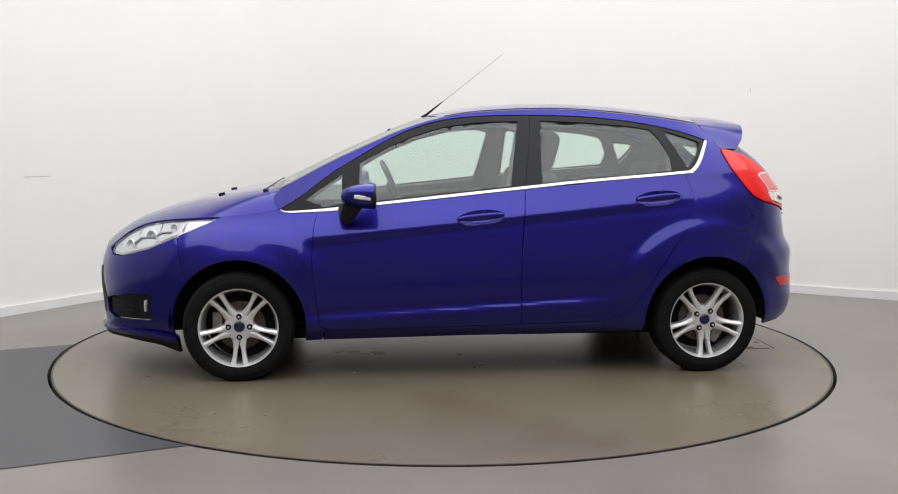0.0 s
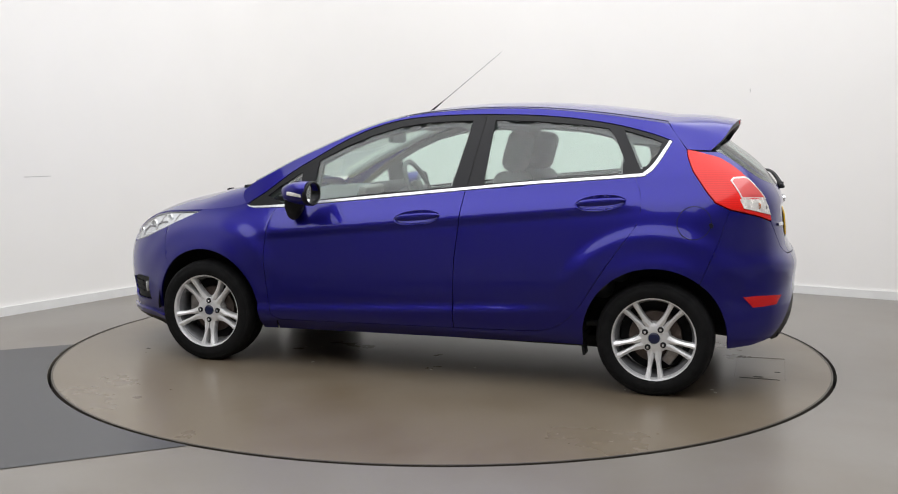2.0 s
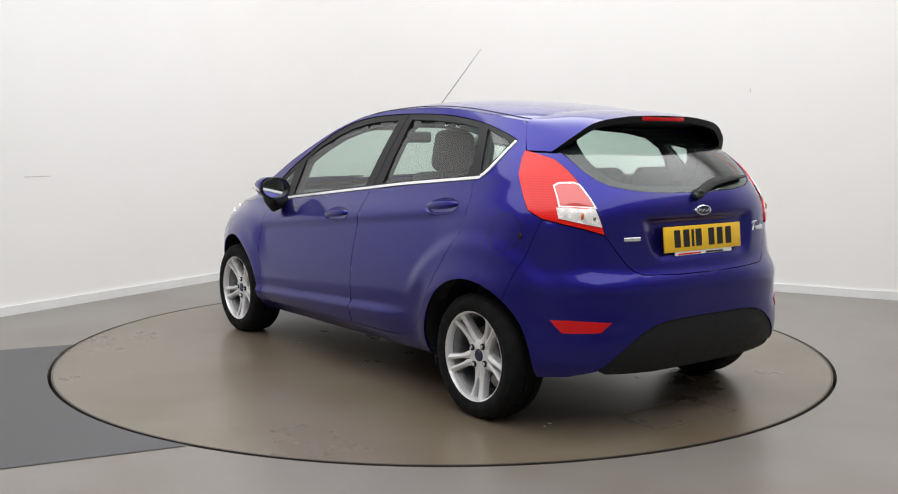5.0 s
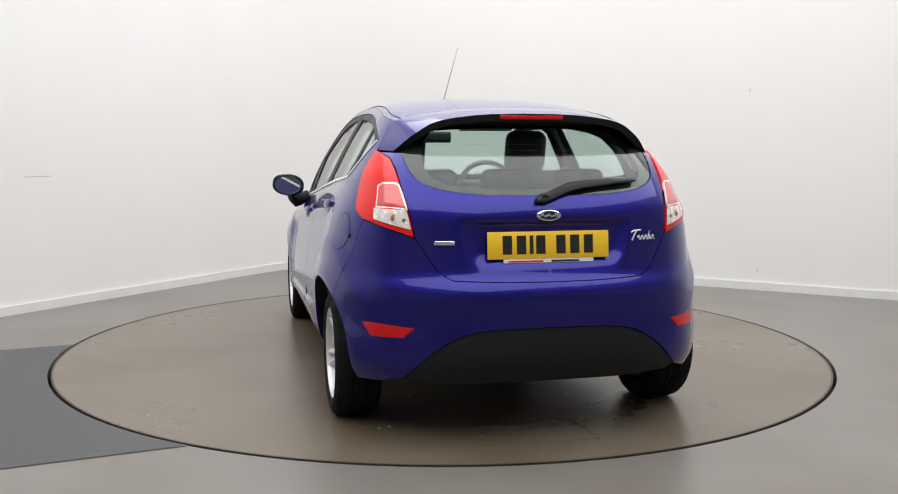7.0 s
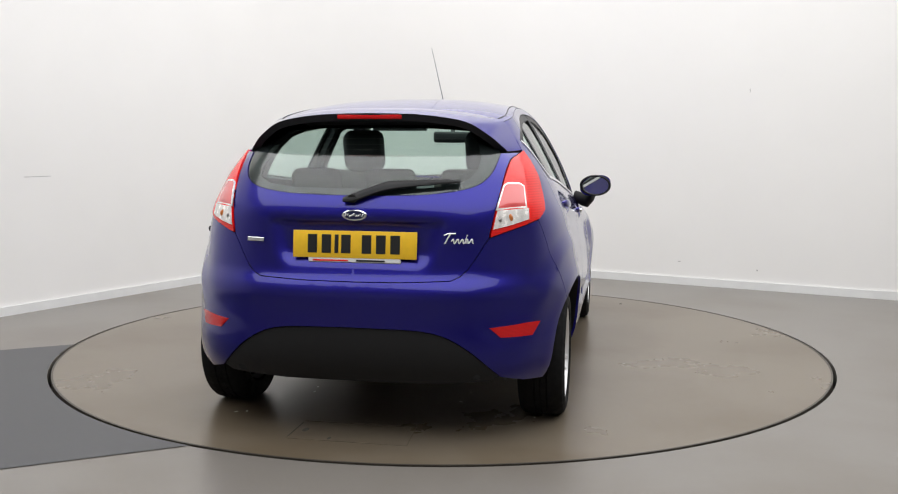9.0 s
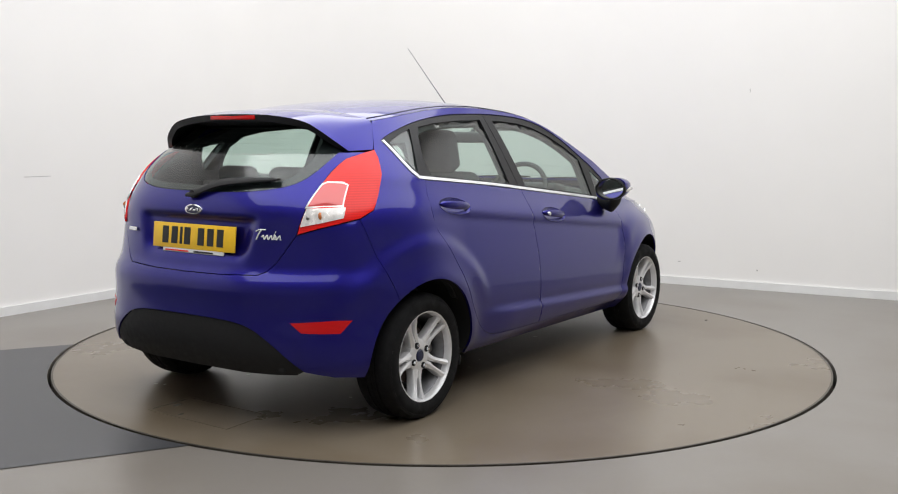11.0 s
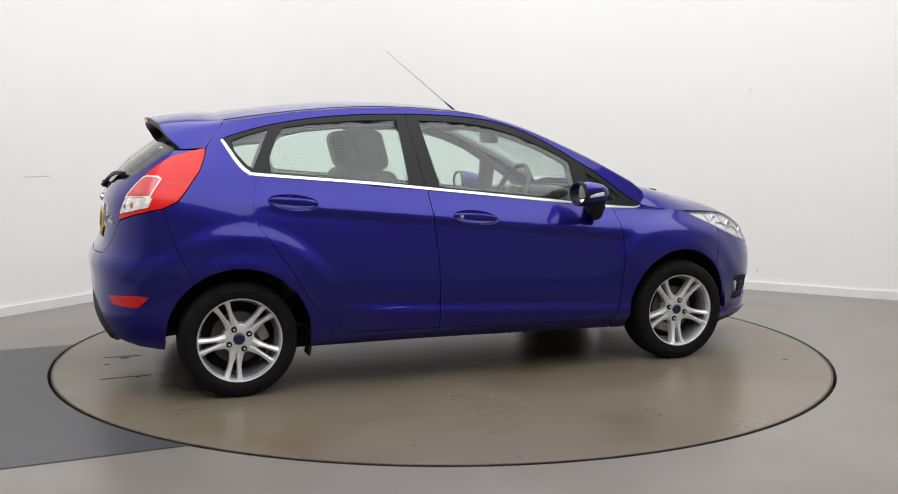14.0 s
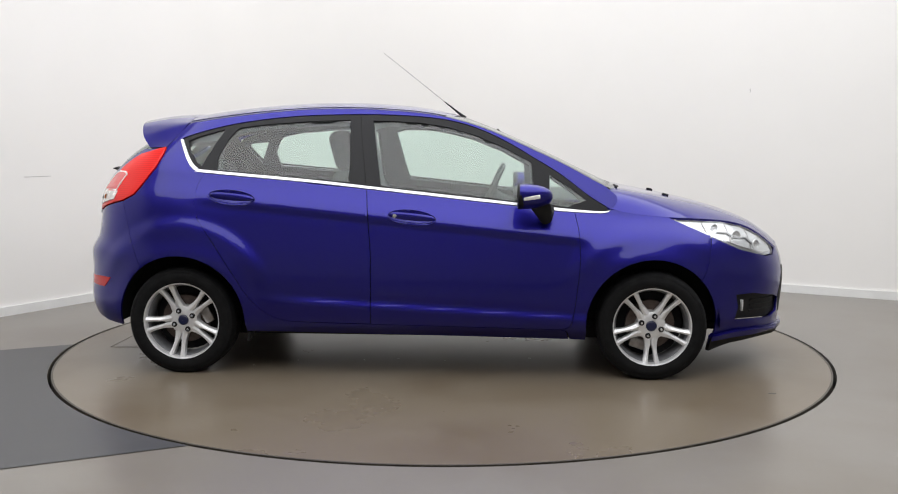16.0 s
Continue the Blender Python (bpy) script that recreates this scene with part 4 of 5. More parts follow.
    part("aerial_base", tube([base - d * 0.01, base + d * 0.04, base + d * 0.24], 0.013, 10, taper=0.0035), PLASTIC, aer, "black rubber aerial base")


def front_skin(car):
    lamp = path_a([(1.346, 0.837), (1.466, 0.787), (1.561, 0.744), (1.72, 0.677), (1.88, 0.633), (1.935, 0.632), (1.945, 0.652), (1.925, 0.692), (1.85, 0.747), (1.75, 0.795), (1.62, 0.821)] + [(1.346, 0.837)], 0.03)[:-1]
    for ob, side in zip(panel("headlamp", lamp, LENS, car, "clear headlamp with silver reflectors", out=-0.001, gap=0.003, thick=0.02, grid=0.03), (1, -1)):
        panel("reflector_bowl", lamp, LAMP_SILVER, ob, out=-0.014, gap=0.004, thick=0.002, sides=(side,), grid=0.02)
        for x, z, r in ((1.83, 0.690, 0.030), (1.71, 0.738, 0.034), (1.59, 0.785, 0.022)):
            p = skin(*map(np.array, A(x, z)))
            n = skin_normal(*map(np.array, A(x, z)))
            ang = math.degrees(math.atan2(n[1] * side, n[0])) - 90
            part("lamp_ring", lathe([(r, -0.004), (r, 0.003), (r * 0.88, 0.004), (r * 0.7, -0.003), (r * 0.3, -0.006), (0.0005, -0.001)], 24, pose(p[0], side * p[1], p[2], 0, 0, ang) @ pose(0, -0.009, 0)), LAMP_SILVER, ob)
        for x0, x1 in ((1.775, 1.781), (1.655, 1.661), (1.52, 1.525)):
            za, zb = float(BONNET_EDGE(x0)) - 0.012, 0.744 - 0.42 * (x0 - 1.561) + 0.012
            panel("lamp_divider", path_a([(x0, za), (x1, za), (x1 + 0.02, zb), (x0 + 0.02, zb)]), STEEL, ob, out=-0.010, gap=0, thick=0.003, sides=(side,), grid=0.02)
        band = [(1.56, 0.762), (1.72, 0.697), (1.87, 0.655), (1.92, 0.655), (1.92, 0.648), (1.87, 0.646), (1.72, 0.688), (1.56, 0.754)]
        panel("lamp_strip", path_a(band + band[:1], 0.02)[:-1], CHROME, ob, "bright strip along the lamp's lower edge", out=-0.008, gap=0, thick=0.004, sides=(side,), grid=0.02)
        fin = [(1.60, 0.772), (1.66, 0.767), (1.70, 0.742), (1.77, 0.738), (1.80, 0.712), (1.86, 0.700), (1.86, 0.696), (1.797, 0.706), (1.765, 0.732), (1.695, 0.736), (1.655, 0.761), (1.60, 0.767)]
        panel("lamp_fin", path_a(fin + fin[:1], 0.02)[:-1], BARREL, ob, "grey stepped fin in the lamp", out=-0.007, gap=0, thick=0.006, sides=(side,), grid=0.02)
    fog = path_a([(1.94, 0.412), (1.80, 0.440), (1.70, 0.437), (1.715, 0.37), (1.70, 0.300), (1.93, 0.290), (1.985, 0.31), (1.985, 0.39)] + [(1.94, 0.412)], 0.03)[:-1]
    grille = [(S_FRONT - y, z) for y, z in ((0.0, 0.30), (0.40, 0.30), (0.46, 0.40), (0.40, 0.56), (0.0, 0.58))]
    loop = path_a([(1.497, 0.52), (1.53, 0.58), (1.553, 0.70), (1.561, 0.742), (1.72, 0.675), (1.88, 0.631), (1.935, 0.630), (1.95, 0.652)]) + [(S_FRONT - 0.3, 0.685), (S_FRONT - 0.15, 0.69), (S_FRONT, 0.692), (S_FRONT, 0.45), (S_FRONT, 0.195)] \
        + [(S_FRONT - 0.3, 0.19), (S_FRONT - 0.5, 0.185)] + path_a([(1.82, 0.19), (1.70, 0.183), (1.57, 0.15), (1.566, 0.22)]) + path_a(arch(1.2445, -14, 42))
    bumper = panel("front_bumper", loop, PAINT, car, whole=True, holes=[fog], grid=0.024, gap=0.001)[0]
    panel("fog_recess", fog, PLASTIC, bumper, "black fog lamp recess", out=-0.02, gap=-0.002, thick=0.002)
    for z in (0.330, 0.360, 0.388):
        panel("recess_slat", path_a([(1.96, z), (1.80, z + 0.005), (1.80, z + 0.013), (1.96, z + 0.008)]), PLASTIC, bumper, out=-0.012, gap=0, thick=0.02)
    panel("daytime_lamp", path_a([(1.748, 0.345), (1.741, 0.345), (1.743, 0.378), (1.740, 0.405), (1.747, 0.405), (1.750, 0.378)]), PLATE_WHITE, bumper, "white daytime lamp strip", out=-0.004, gap=0, thick=0.02, grid=0.01)
    lip = path_a([(1.575, 0.222), (1.70, 0.240), (1.84, 0.242)]) + [(S_FRONT - 0.45, 0.238), (S_FRONT, 0.238), (S_FRONT, 0.216), (S_FRONT - 0.5, 0.214)] + path_a([(1.82, 0.213), (1.70, 0.208), (1.575, 0.195)])
    panel("splitter", lip, PAINT, bumper, whole=True, out=0.018, gap=0, thick=0.03, grid=0.02)
    # lower half of the lip: black puts the shade of its underside into colour
    lip_under = path_a([(1.575, 0.194), (1.70, 0.207), (1.82, 0.212)]) + [(S_FRONT - 0.5, 0.213), (S_FRONT, 0.215), (S_FRONT, 0.195), (S_FRONT - 0.5, 0.183)] + path_a([(1.82, 0.178), (1.70, 0.163), (1.60, 0.135), (1.57, 0.125)])
    panel("lip_shade", lip_under, PLASTIC, bumper, "underside of the bumper lip, its shade put in as black", whole=True, out=0.004, gap=0, thick=0.03, grid=0.02)
    panel("grille", grille, PLASTIC, bumper, "black lower grille", whole=True, out=0.002, gap=0, thick=0.002)


def mirrors(car):
    for side in (1, -1):
        root = Matrix.Diagonal((1, side, 1, 1))
        rows, bm = [], bmesh.new()
        # head: rounded shell, flat at the back
        prof = [(0.548, 0.90, 1.03), (0.558, 0.88, 1.05), (0.59, 0.865, 1.04), (0.63, 0.87, 0.97), (0.665, 0.885, 0.84), (0.692, 0.905, 0.64), (0.709, 0.91, 0.40), (0.715, 0.92, 0.15)]
        for x, _, k in prof:
            ring = []
            for a in range(24):
                t = 2 * math.pi * a / 24
                cy, cz = math.cos(t), math.sin(t)
                e = 2 / 2.3
                y = 0.893 + 0.092 * k * math.copysign(abs(cy) ** e, cy)
                z = 0.962 + 0.062 * k * math.copysign(abs(cz) ** e, cz) + 0.012 * k * cy
                ring.append(bm.verts.new(root @ Vector((x, y, z))))
            rows.append(ring)
        for a, b in zip(rows, rows[1:]):
            for k in range(24):
                bm.faces.new((a[k], a[(k + 1) % 24], b[(k + 1) % 24], b[k]))
        well = []
        for x, k in ((0.549, 0.94), (0.60, 0.90)):
            well.append([bm.verts.new(root @ Vector((x, 0.893 + 0.092 * k * math.cos(2 * math.pi * a / 24), 0.962 + 0.062 * k * math.sin(2 * math.pi * a / 24) + 0.012 * k * math.cos(2 * math.pi * a / 24)))) for a in range(24)])
        for a, b in ((rows[0], well[0]), (well[0], well[1])):
            for k in range(24):
                bm.faces.new((a[k], b[k], b[(k + 1) % 24], a[(k + 1) % 24]))
        bm.faces.new(well[1]), bm.faces.new(rows[-1])
        bmesh.ops.recalc_face_normals(bm, faces=bm.faces)
        head = part("door_mirror", bm, PAINT, car, "blue door mirror on black foot")
        part("mirror_rim", lathe([(0.080, -0.03), (0.082, 0.002), (0.088, 0.006), (0.096, 0.002), (0.098, -0.012), (0.088, -0.03)], 32, root @ pose(0.543, 0.893, 0.962, 0, 0, 90) @ Matrix.Diagonal((1, 1, 0.68, 1)), closed=True), BLACK_TRIM, head)
        part("mirror_glass", lathe([(0.0005, 0.0), (0.082, 0.0)], 32, root @ pose(0.556, 0.893, 0.962, 0, 0, 90 + 6) @ Matrix.Diagonal((1, 1, 0.66, 1))), MIRROR, head, "mirror glass")
        part("indicator", box(0.085, 0.012, 0.020, root @ pose(0.607, 0.983, 0.960, 0, -8, 2), 0.005, 2), WHITE_LENS, head, "clear indicator lens")
        bm = bmesh.new()
        rows = []
        for x, y, z, a, b in ((0.695, 0.765, 0.885, 0.036, 0.036), (0.69, 0.80, 0.868, 0.036, 0.042), (0.682, 0.84, 0.858, 0.036, 0.044), (0.668, 0.872, 0.885, 0.044, 0.035), (0.65, 0.885, 0.915, 0.056, 0.02)):
            rows.append([bm.verts.new(root @ Vector((x + a * math.cos(2 * math.pi * k / 14), y + 0.014 * math.cos(2 * math.pi * k / 14), z + b * math.sin(2 * math.pi * k / 14)))) for k in range(14)])
        for a, b in zip(rows, rows[1:]):
            for k in range(14):
                bm.faces.new((a[k], a[(k + 1) % 14], b[(k + 1) % 14], b[k]))
        bm.faces.new(rows[0]), bm.faces.new(rows[-1])
        bmesh.ops.recalc_face_normals(bm, faces=bm.faces)
        part("mirror_foot", bm, PLASTIC, head, "black plastic mirror foot")


def wheel_meshes():
    """One wheel about its own axle (y outwards): tyre, rim, spokes, nuts, disc."""
    hub = {}
    tyre = [(0.200, -0.095), (0.215, -0.100), (0.245, -0.104), (0.268, -0.098), (0.282, -0.080), (0.2865, -0.055)]
    for k, y in enumerate((-0.04, -0.012, 0.012, 0.04)):
        tyre += [(0.2875, y - 0.010), (0.2875, y + 0.010)] + ([(0.2815, y + 0.0115), (0.2815, y + 0.0145)] if k < 3 else [])
    tyre += [(0.2865, 0.055), (0.282, 0.080), (0.272, 0.094), (0.262, 0.0985), (0.2605, 0.0975), (0.25, 0.1035), (0.235, 0.104), (0.215, 0.1005), (0.203, 0.094), (0.200, 0.085)]
    hub["tyre"] = (lathe(tyre, 72), RUBBER)
    hub["barrel"] = (lathe([(0.190, -0.09), (0.182, -0.05), (0.178, 0.0), (0.184, 0.045), (0.1935, 0.060)], 60), BARREL)
    rim = [(0.193, 0.056), (0.195, 0.076), (0.197, 0.088), (0.2005, 0.0945), (0.2045, 0.096), (0.2065, 0.092), (0.203, 0.084), (0.196, 0.066)]
    hub["rim"] = (lathe(rim, 72, closed=True), ALLOY)
    bm = bmesh.new()
    for k in range(5):
        a0 = radians(-90 + 72 * k)
        c, t = Vector((math.cos(a0), 0, math.sin(a0))), Vector((-math.sin(a0), 0, math.cos(a0)))
        for s in (-1, 1):
            rows = []
            for i in range(11):
                u = i / 10
                r = 0.052 + u * 0.146
                inner = 0.001 if u < 0.3 else 0.001 + 0.0165 * ((u - 0.3) / 0.7) ** 0.6
                outer = 0.041 - 0.009 * math.sin(math.pi * min(1, u * 1.1)) + 0.005 * u ** 3
                depth = 0.060 + 0.030 * u - 0.006 * math.sin(math.pi * u)
                ridge = inner + (outer - inner) * 0.42
                sec = [(inner, depth - 0.010), (inner + 0.002, depth - 0.003), (ridge, depth), (outer - 0.003, depth - 0.007), (outer, depth - 0.016), (outer - 0.002, depth - 0.045), (inner + 0.001, depth - 0.045)]
                rows.append([bm.verts.new(c * r + t * (s * a) + Vector((0, b, 0))) for a, b in sec])
            for a, b in zip(rows, rows[1:]):
                for j in range(7):
                    bm.faces.new((a[j], a[(j + 1) % 7], b[(j + 1) % 7], b[j]))
            bm.faces.new(rows[0]), bm.faces.new(rows[-1])
    bmesh.ops.recalc_face_normals(bm, faces=bm.faces)
    hub["spokes"] = (bm, ALLOY)
    hub["hub"] = (lathe([(0.001, 0.052), (0.024, 0.052), (0.030, 0.060), (0.060, 0.0605), (0.074, 0.055), (0.079, 0.03), (0.079, 0.0)], 40), ALLOY)
    hub["centre_cap"] = (lathe([(0.0005, 0.066), (0.022, 0.065), (0.027, 0.061), (0.028, 0.05)], 28), BADGE_BLUE)
    hub["brake_disc"] = (lathe([(0.07, 0.004), (0.128, 0.004), (0.130, -0.008), (0.130, -0.02), (0.07, -0.02)], 48), ROTOR)
    hub["hub_back"] = (lathe([(0.001, -0.03), (0.175, -0.04), (0.176, -0.05)], 32), DARK)
    bm = box(0.055, 0.05, 0.11, pose(0.115, 0.0, 0.02), 0.012, 2)
    hub["caliper"] = (bm, STEEL)
    return hub


def wheels(car):
    first = None
    for x, side, turn in ((1.2445, 1, 0), (-1.2445, 1, 146), (1.2445, -1, 72), (-1.2445, -1, -154)):
        m = pose(x, side * 0.738, 0.2815, 0, turn, 0 if side > 0 else 180)
        if first is None:
            first = new("wheel")
            for k, (bm, mat) in wheel_meshes().items():
                part(k, bm, mat, first, {"tyre": "black low-profile tyre", "rim": "silver alloy rim", "spokes": "five twin silver spokes"}.get(k, ""), sharp=30)
            for k in range(4):
                a = radians(45 + 90 * k + 45)
                q = pose(0.054 * math.cos(a), 0, 0.054 * math.sin(a))
                part("nut_seat", lathe([(0.0005, 0.0640), (0.0145, 0.0640), (0.0155, 0.055)], 14, q), DARK, first)
                part("wheel_nut", lathe([(0.0005, 0.074), (0.006, 0.074), (0.0085, 0.068), (0.0085, 0.058)], 6, q), CHROME, first)
            first.parent = car
            first.matrix_basis = m
        else:
            w = copy_thing(first, m)
            w.parent = car


def inner_body(car):
    # dark inner shell behind the panels, with the wheel wells open
    low = path_a([(1.50, 0.60)]) + path_a(arch(1.2445, 60, 186, 0.36)) + path_a([(0.88, 0.25), (-0.88, 0.25)]) + path_a(arch(-1.2445, 0, 150, 0.36)) + path_b([(0.60, 0.50), (0.0, 0.50), (0.0, 0.66), (0.40, 0.67), (0.53, 0.86)]) \
        + path_a([(-1.45, 1.0), (-1.20, 1.03), (-0.6, 1.0), (0.0, 0.945), (0.9, 0.85), (1.3, 0.81), (1.45, 0.74)])
    panel("inner_panel", low, DARK, car, out=-0.022, gap=0, thick=0.001, grid=0.05, whole=True)
    for x in (1.2445, -1.2445):
        for side in (1, -1):
            prof = [(0.365, -0.065), (0.375, -0.12), (0.37, -0.30), (0.05, -0.31)]
            bm, rows = bmesh.new(), []
            for r, h in prof:
                rows.append([bm.verts.new((x + r * math.cos(radians(a)), side * (0.815 + h), 0.29 + r * math.sin(radians(a)))) for a in range(-4, 186, 7)])
            for a, b in zip(rows, rows[1:]):
                for i in range(len(a) - 1):
                    bm.faces.new((a[i], a[i + 1], b[i + 1], b[i]))
            part("wheel_well", bm, DARK, car, "dark wheel arch liner")
            bm, rows = bmesh.new(), []
            for a in np.linspace(-6, 186, 40):
                px, pz = x + 0.347 * math.cos(radians(a)), 0.29 + 0.347 * math.sin(radians(a))
                y = rail_y(px, max(pz, 0.2))
                rows.append([bm.verts.new((px, side * (y - 0.004), pz)), bm.verts.new((x + 0.362 * math.cos(radians(a)), side * min(y - 0.03, 0.755), 0.29 + 0.362 * math.sin(radians(a)))), bm.verts.new((x + 0.368 * math.cos(radians(a)), side * 0.70, 0.29 + 0.368 * math.sin(radians(a))))])
            for a, b in zip(rows, rows[1:]):
                for k in range(2):
                    bm.faces.new((a[k], a[k + 1], b[k + 1], b[k]))
            part("arch_lip", bm, DARK, car)
            if x < 0:
                part("mud_flap", box(0.012, 0.10, 0.05, pose(-0.893, side * 0.735, 0.194, 0, 10, 0), 0.004, 2), PLASTIC, car)
    # the low narrow tray is added, unseen, to stop light passing under the car
    for sx, sy, sz, x, z, name in ((1.75, 1.50, 0.05, 0, 0.235, "floor_pan"), (2.30, 0.98, 0.07, -0.02, 0.185, "light_block_tray"), (0.40, 1.05, 0.06, -1.63, 0.30, "boot_pan"), (0.60, 0.95, 0.05, -1.2, 0.27, "rear_subframe"), (0.60, 0.95, 0.06, 1.2, 0.22, "front_subframe"), (0.28, 0.8, 0.05, 1.66, 0.215, "undertray"), (0.07, 1.36, 0.07, -1.2445, 0.26, "axle"), (0.07, 1.36, 0.07, 1.2445, 0.26, "axle")):
        part(name, box(sx, sy, sz, pose(x, 0, z), 0.02, 2), DARK, car)
    # bulkhead, boot floor, parcel shelf
    part("bulkhead", box(0.04, 1.3, 0.62, pose(1.08, 0, 0.60), 0.01, 1), DARK, car)
    bm = box(0.46, 1.06, 0.02, pose(-1.46, 0, 0.985, 0, 4, 0), 0.006, 2)
    part("parcel_shelf", bm, DASH, car, "black parcel shelf")


def seat(car, y, head_z, driver):
    """A front seat: squab, bolstered back, separate head restraint on two posts."""
    root = part("front_seat", box(0.50, 0.48, 0.18, pose(-0.06, y, 0.48, 0, -6, 0), 0.06, 4), SEAT, car, "dark grey cloth front seat")
    m = pose(-0.350, y, 0.775, 0, -15, 0)
    bm = box(0.14, 0.46, 0.62, m, 0.055, 4)
    box(0.15, 0.07, 0.48, m @ pose(0.03, 0.205, -0.04), 0.03, 3, bm=bm)
    box(0.15, 0.07, 0.48, m @ pose(0.03, -0.205, -0.04), 0.03, 3, bm=bm)
    part("seat_back", bm, SEAT, root)
    top = m @ pose(0.020, 0, 0.42)
    part("head_restraint", box(0.120, 0.225, 0.225, top, 0.050, 4), SEAT, root)
    for dy in (0.05, -0.05):
        part("restraint_post", tube([m @ Vector((0.01, dy, 0.29)), m @ Vector((0.012, dy, 0.36))], 0.006, 8), CHROME, root)


def interior(car):
    for y in (0.34, -0.34):
        seat(car, y, 1.16, y < 0)
    bench = part("rear_seat", box(0.46, 1.16, 0.16, pose(-0.78, 0, 0.53, 0, -8, 0), 0.05, 3), SEAT, car, "dark grey cloth rear bench")
    m = pose(-1.10, 0, 0.765, 0, -22, 0)
    part("bench_back", box(0.13, 1.18, 0.52, m, 0.05, 3), SEAT, bench)
    for y in (0.36, 0.0, -0.36):
        part("head_restraint", box(0.085, 0.24, 0.13, m @ pose(0.0, y, 0.305), 0.035, 3), SEAT, bench)
    # dashboard, binnacle, wheel
    bm, rows = bmesh.new(), []
    prof = [(0.62, 0.62), (0.60, 0.80), (0.63, 0.905), (0.70, 0.935), (0.85, 0.93), (1.05, 0.91), (1.06, 0.70)]
    for y in np.linspace(-0.66, 0.66, 13):
        bulge = 0.03 * math.exp(-((y + 0.36) / 0.17) ** 2) + 0.035 * math.exp(-(y / 0.16) ** 2)
        rows.append([bm.verts.new((x - (0.04 * (1 - abs(y)) if i < 4 else 0), y, z + (bulge if 1 < i < 5 else 0))) for i, (x, z) in enumerate(prof)])
    for a, b in zip(rows, rows[1:]):
        for i in range(len(prof) - 1):
            bm.faces.new((a[i], a[i + 1], b[i + 1], b[i]))
    bmesh.ops.recalc_face_normals(bm, faces=bm.faces)
    dash = part("dashboard", bm, DASH, car, "black moulded dashboard")
    part("instrument_cowl", box(0.16, 0.36, 0.07, pose(0.60, -0.36, 0.945, 0, 8, 0), 0.03, 3), DASH, dash)
    part("centre_vents", box(0.06, 0.30, 0.08, pose(0.575, 0.0, 0.93, 0, -15, 0), 0.02, 2), STEEL, dash)
    m = pose(0.385, -0.36, 0.937, 0, -65, 0)
    pts = [m @ Vector((0.182 * math.cos(a * math.pi / 20), 0.182 * math.sin(a * math.pi / 20), 0)) for a in range(41)]
    wheel = part("steering_wheel", tube(pts, 0.0155, 10), DASH, car, "black steering wheel with silver spokes")
    bm = box(0.11, 0.13, 0.05, m @ pose(0, 0, -0.01), 0.02, 3)
    for ang in (0, 180, 90):
        box(0.15, 0.032, 0.018, m @ pose(0, 0, 0, 0, 0, ang + 90) @ pose(0.09, 0, -0.005), 0.006, 2, bm=bm)
    part("wheel_boss", bm, DASH, wheel)
    part("wheel_trim", box(0.02, 0.10, 0.02, m @ pose(-0.05, 0.07, 0.012), 0.006, 2), STEEL, wheel)
    part("steering_column", tube([m @ Vector((0, 0, -0.02)), m @ Vector((0, 0, -0.30))], 0.045, 12), DASH, wheel)
    rv = part("interior_mirror", box(0.035, 0.235, 0.070, pose(0.40, 0.0, 1.262, 0, 0, 0), 0.016, 3), DASH, car, "black interior mirror")
    part("mirror_stem", tube([(0.41, 0, 1.27), (0.44, 0, 1.305)], 0.014, 8), DASH, rv)
    for y in (0.30, -0.30):
        part("sun_visor", box(0.14, 0.34, 0.018, pose(0.20, y, 1.335, 0, 25, 0), 0.008, 2), LINING, car)
    part("cabin_floor", box(2.0, 1.2, 0.03, pose(-0.1, 0, 0.30), 0.01, 1), DASH, car)
    # inner door cards, under the glass
    for side in (1, -1):
        loop = path_a([(0.85, 0.40), (-1.0, 0.50), (-1.15, 0.75), (-1.15, 1.055), (-0.6, 1.012), (0.0, 0.95), (0.85, 0.868)])
        panel("door_card", loop, DASH, car, "dark inner door trim", out=-0.06, gap=0, thick=0.03, sides=(side,), grid=0.06)
        boot = path_a([(-1.305, 1.285), (-1.262, 1.195), (-1.20, 1.095), (-1.12, 1.055), (-1.10, 0.80)]) + path_b([(0.62, 0.80), (0.52, 0.95), (0.50, 1.05), (0.525, 1.12), (0.535, 1.20), (0.50, 1.29)])
        panel("boot_trim", boot, BOOT_TRIM, car, "grey plastic trim inside the tail", out=-0.045, gap=0, thick=0.002, sides=(side,), grid=0.05)
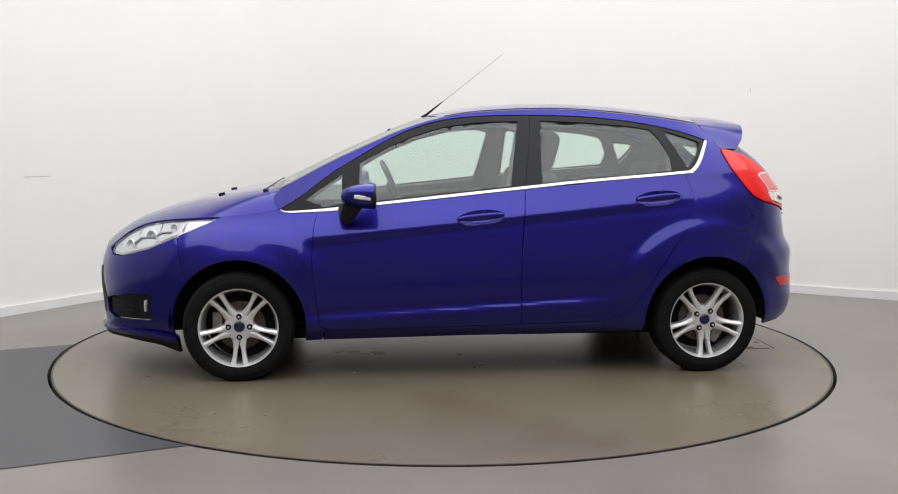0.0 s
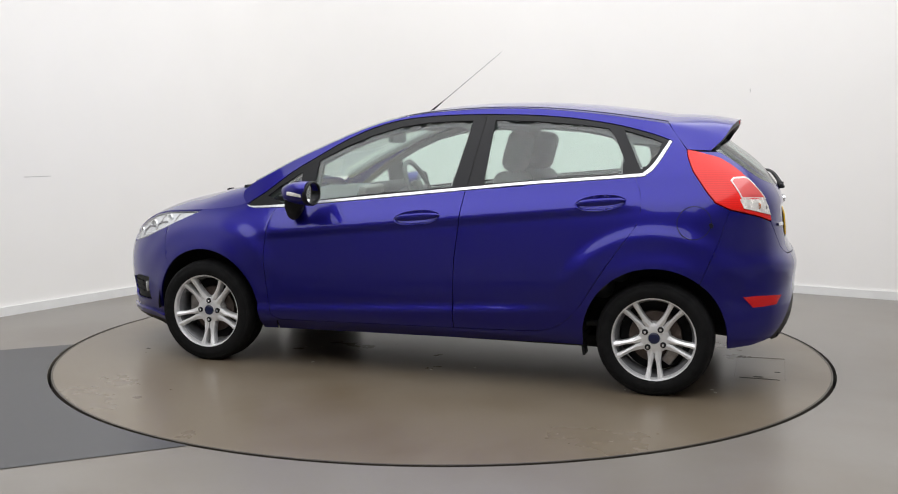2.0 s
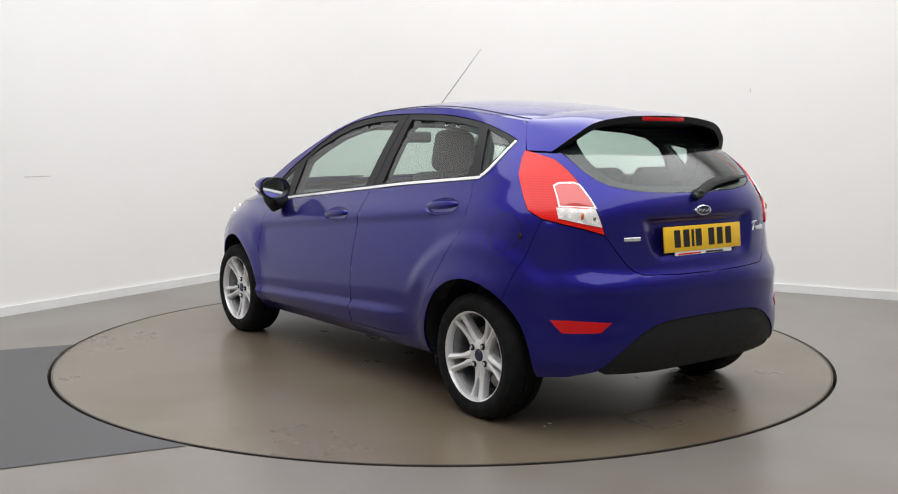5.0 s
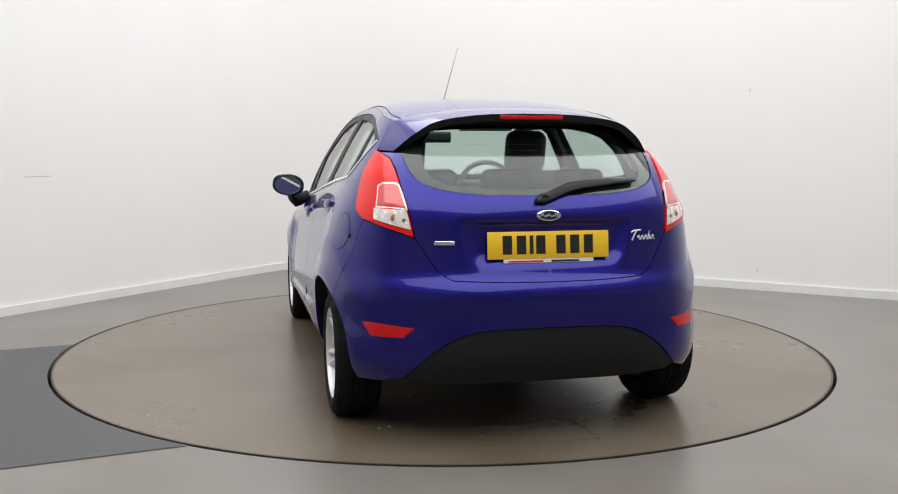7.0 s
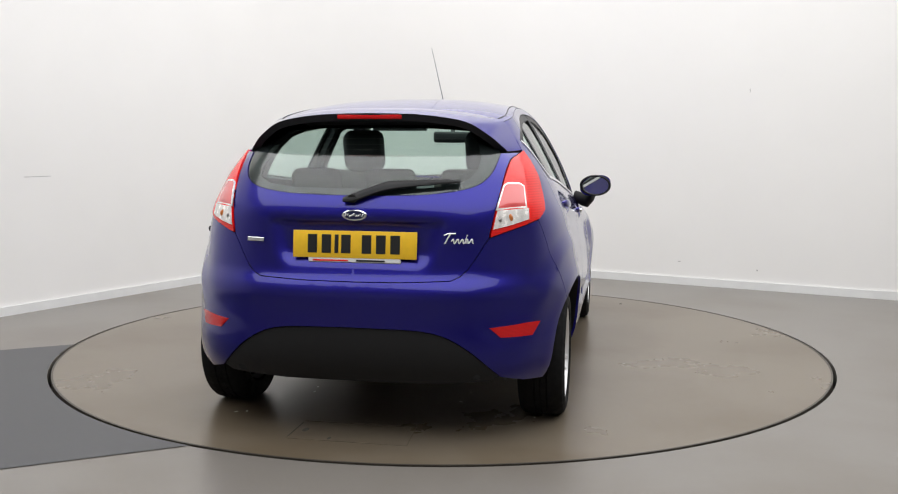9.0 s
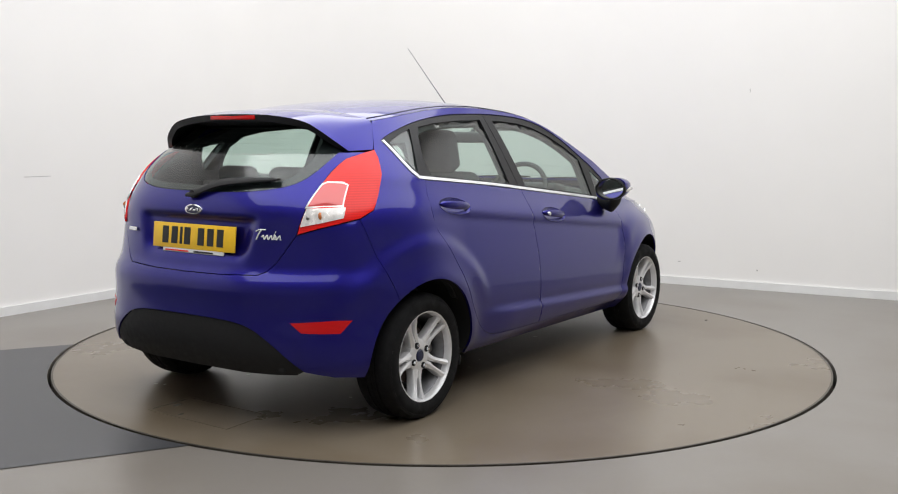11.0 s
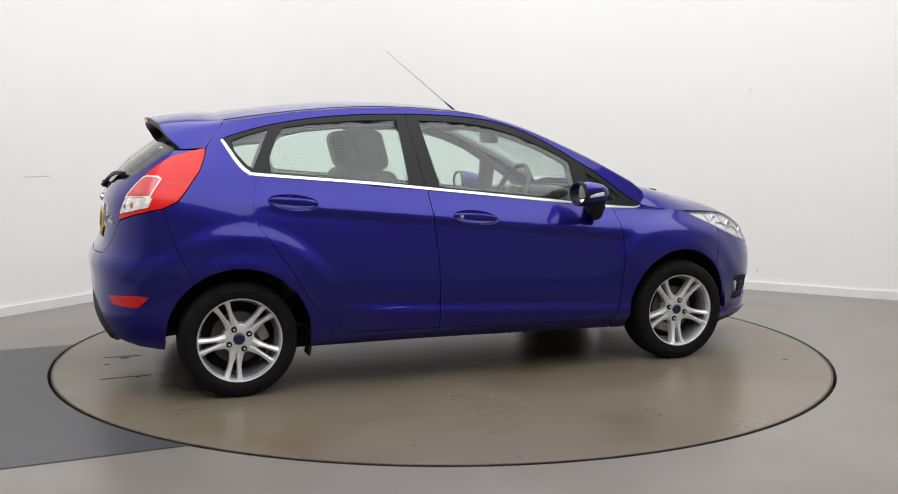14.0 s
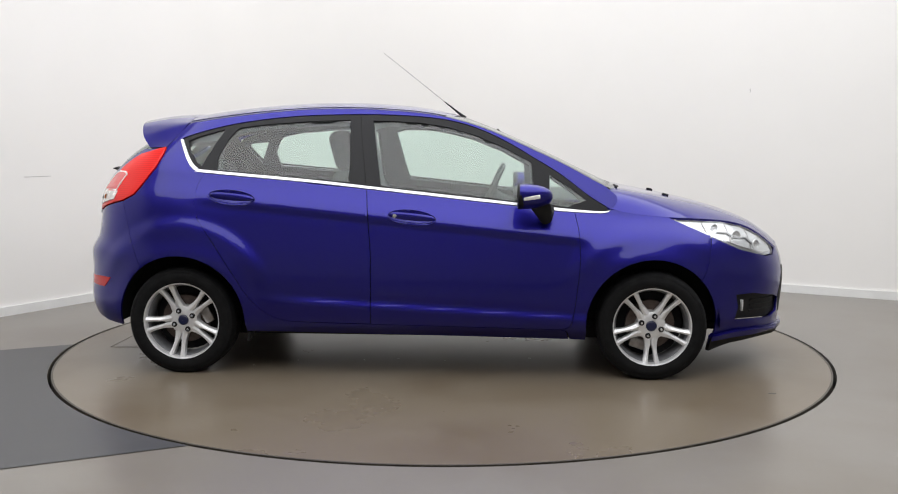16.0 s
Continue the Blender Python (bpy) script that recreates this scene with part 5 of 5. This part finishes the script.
        # inner pillars and window openings, smaller than the glass
        front = [(0.60, 0.935), (0.585, 1.115), (0.45, 1.190), (0.30, 1.252), (0.15, 1.292), (0.0, 1.314), (-0.165, 1.318), (-0.210, 1.303), (-0.165, 1.10), (-0.142, 1.018), (0.30, 0.972)]
        back = [(-0.362, 1.300), (-0.385, 1.322), (-0.60, 1.318), (-0.85, 1.298), (-0.98, 1.272), (-1.035, 1.225), (-1.04, 1.175), (-1.02, 1.098), (-0.345, 1.045)]
        quarter = [(-1.115, 1.236), (-1.235, 1.228), (-1.165, 1.140)]
        corner = [(0.86, 0.935), (0.83, 0.965), (0.725, 1.035), (0.725, 0.925)]
        edge = [(0.95, 0.905), (0.81, 1.035), (0.63, 1.152), (0.475, 1.234), (0.315, 1.304), (0.16, 1.360), (0.0, 1.386), (-0.3, 1.400), (-0.6, 1.395), (-0.9, 1.366), (-1.06, 1.338), (-1.24, 1.272), (-1.31, 1.240), (-1.30, 1.18), (-1.20, 1.05), (-0.6, 1.0), (0.0, 0.938), (0.85, 0.862)]
        loops = [list(shrink(path_a(g + g[:1], 0.03)[:-1], -0.017)) for g in (front, back, quarter, corner)]
        panel("cabin_side_trim", path_a(edge + edge[:1], 0.04)[:-1], TRIM_GREY, car, "dark grey pillar and window trim inside", holes=loops, out=-0.032, gap=0, thick=0.022, sides=(side,), grid=0.022)
        pts = [(x, side * (rail_y(x, z) - 0.035), z - 0.012) for x, z in ((x, float(RAIL(x))) for x in np.linspace(1.0, 0.15, 9))]
        part("windscreen_pillar_trim", tube(pts, 0.024, 8), LINING, car)


def build_car():
    car = tagged(new("car"), "metallic blue five-door hatchback with silver alloy wheels on a turntable", "car")
    side_skin(car)
    tail_skin(car)
    upper_skin(car)
    front_skin(car)
    mirrors(car)
    wheels(car)
    inner_body(car)
    interior(car)
    return car


turntable = build_turntable()
car = build_car()


def motions():
    """The table turns at an even rate, and the car with it."""
    table_rows, car_rows = [], []
    for k in range(65):
        t = k * 0.25
        turn = pose(0, 0, 0, 0, 0, 185.57 - 11.809 * t)
        table_rows.append((t, turn))
        car_rows.append((t, turn @ pose(-0.1057, 0.0019, 0.001)))
    walk(turntable, table_rows)
    walk(car, car_rows)


motions()
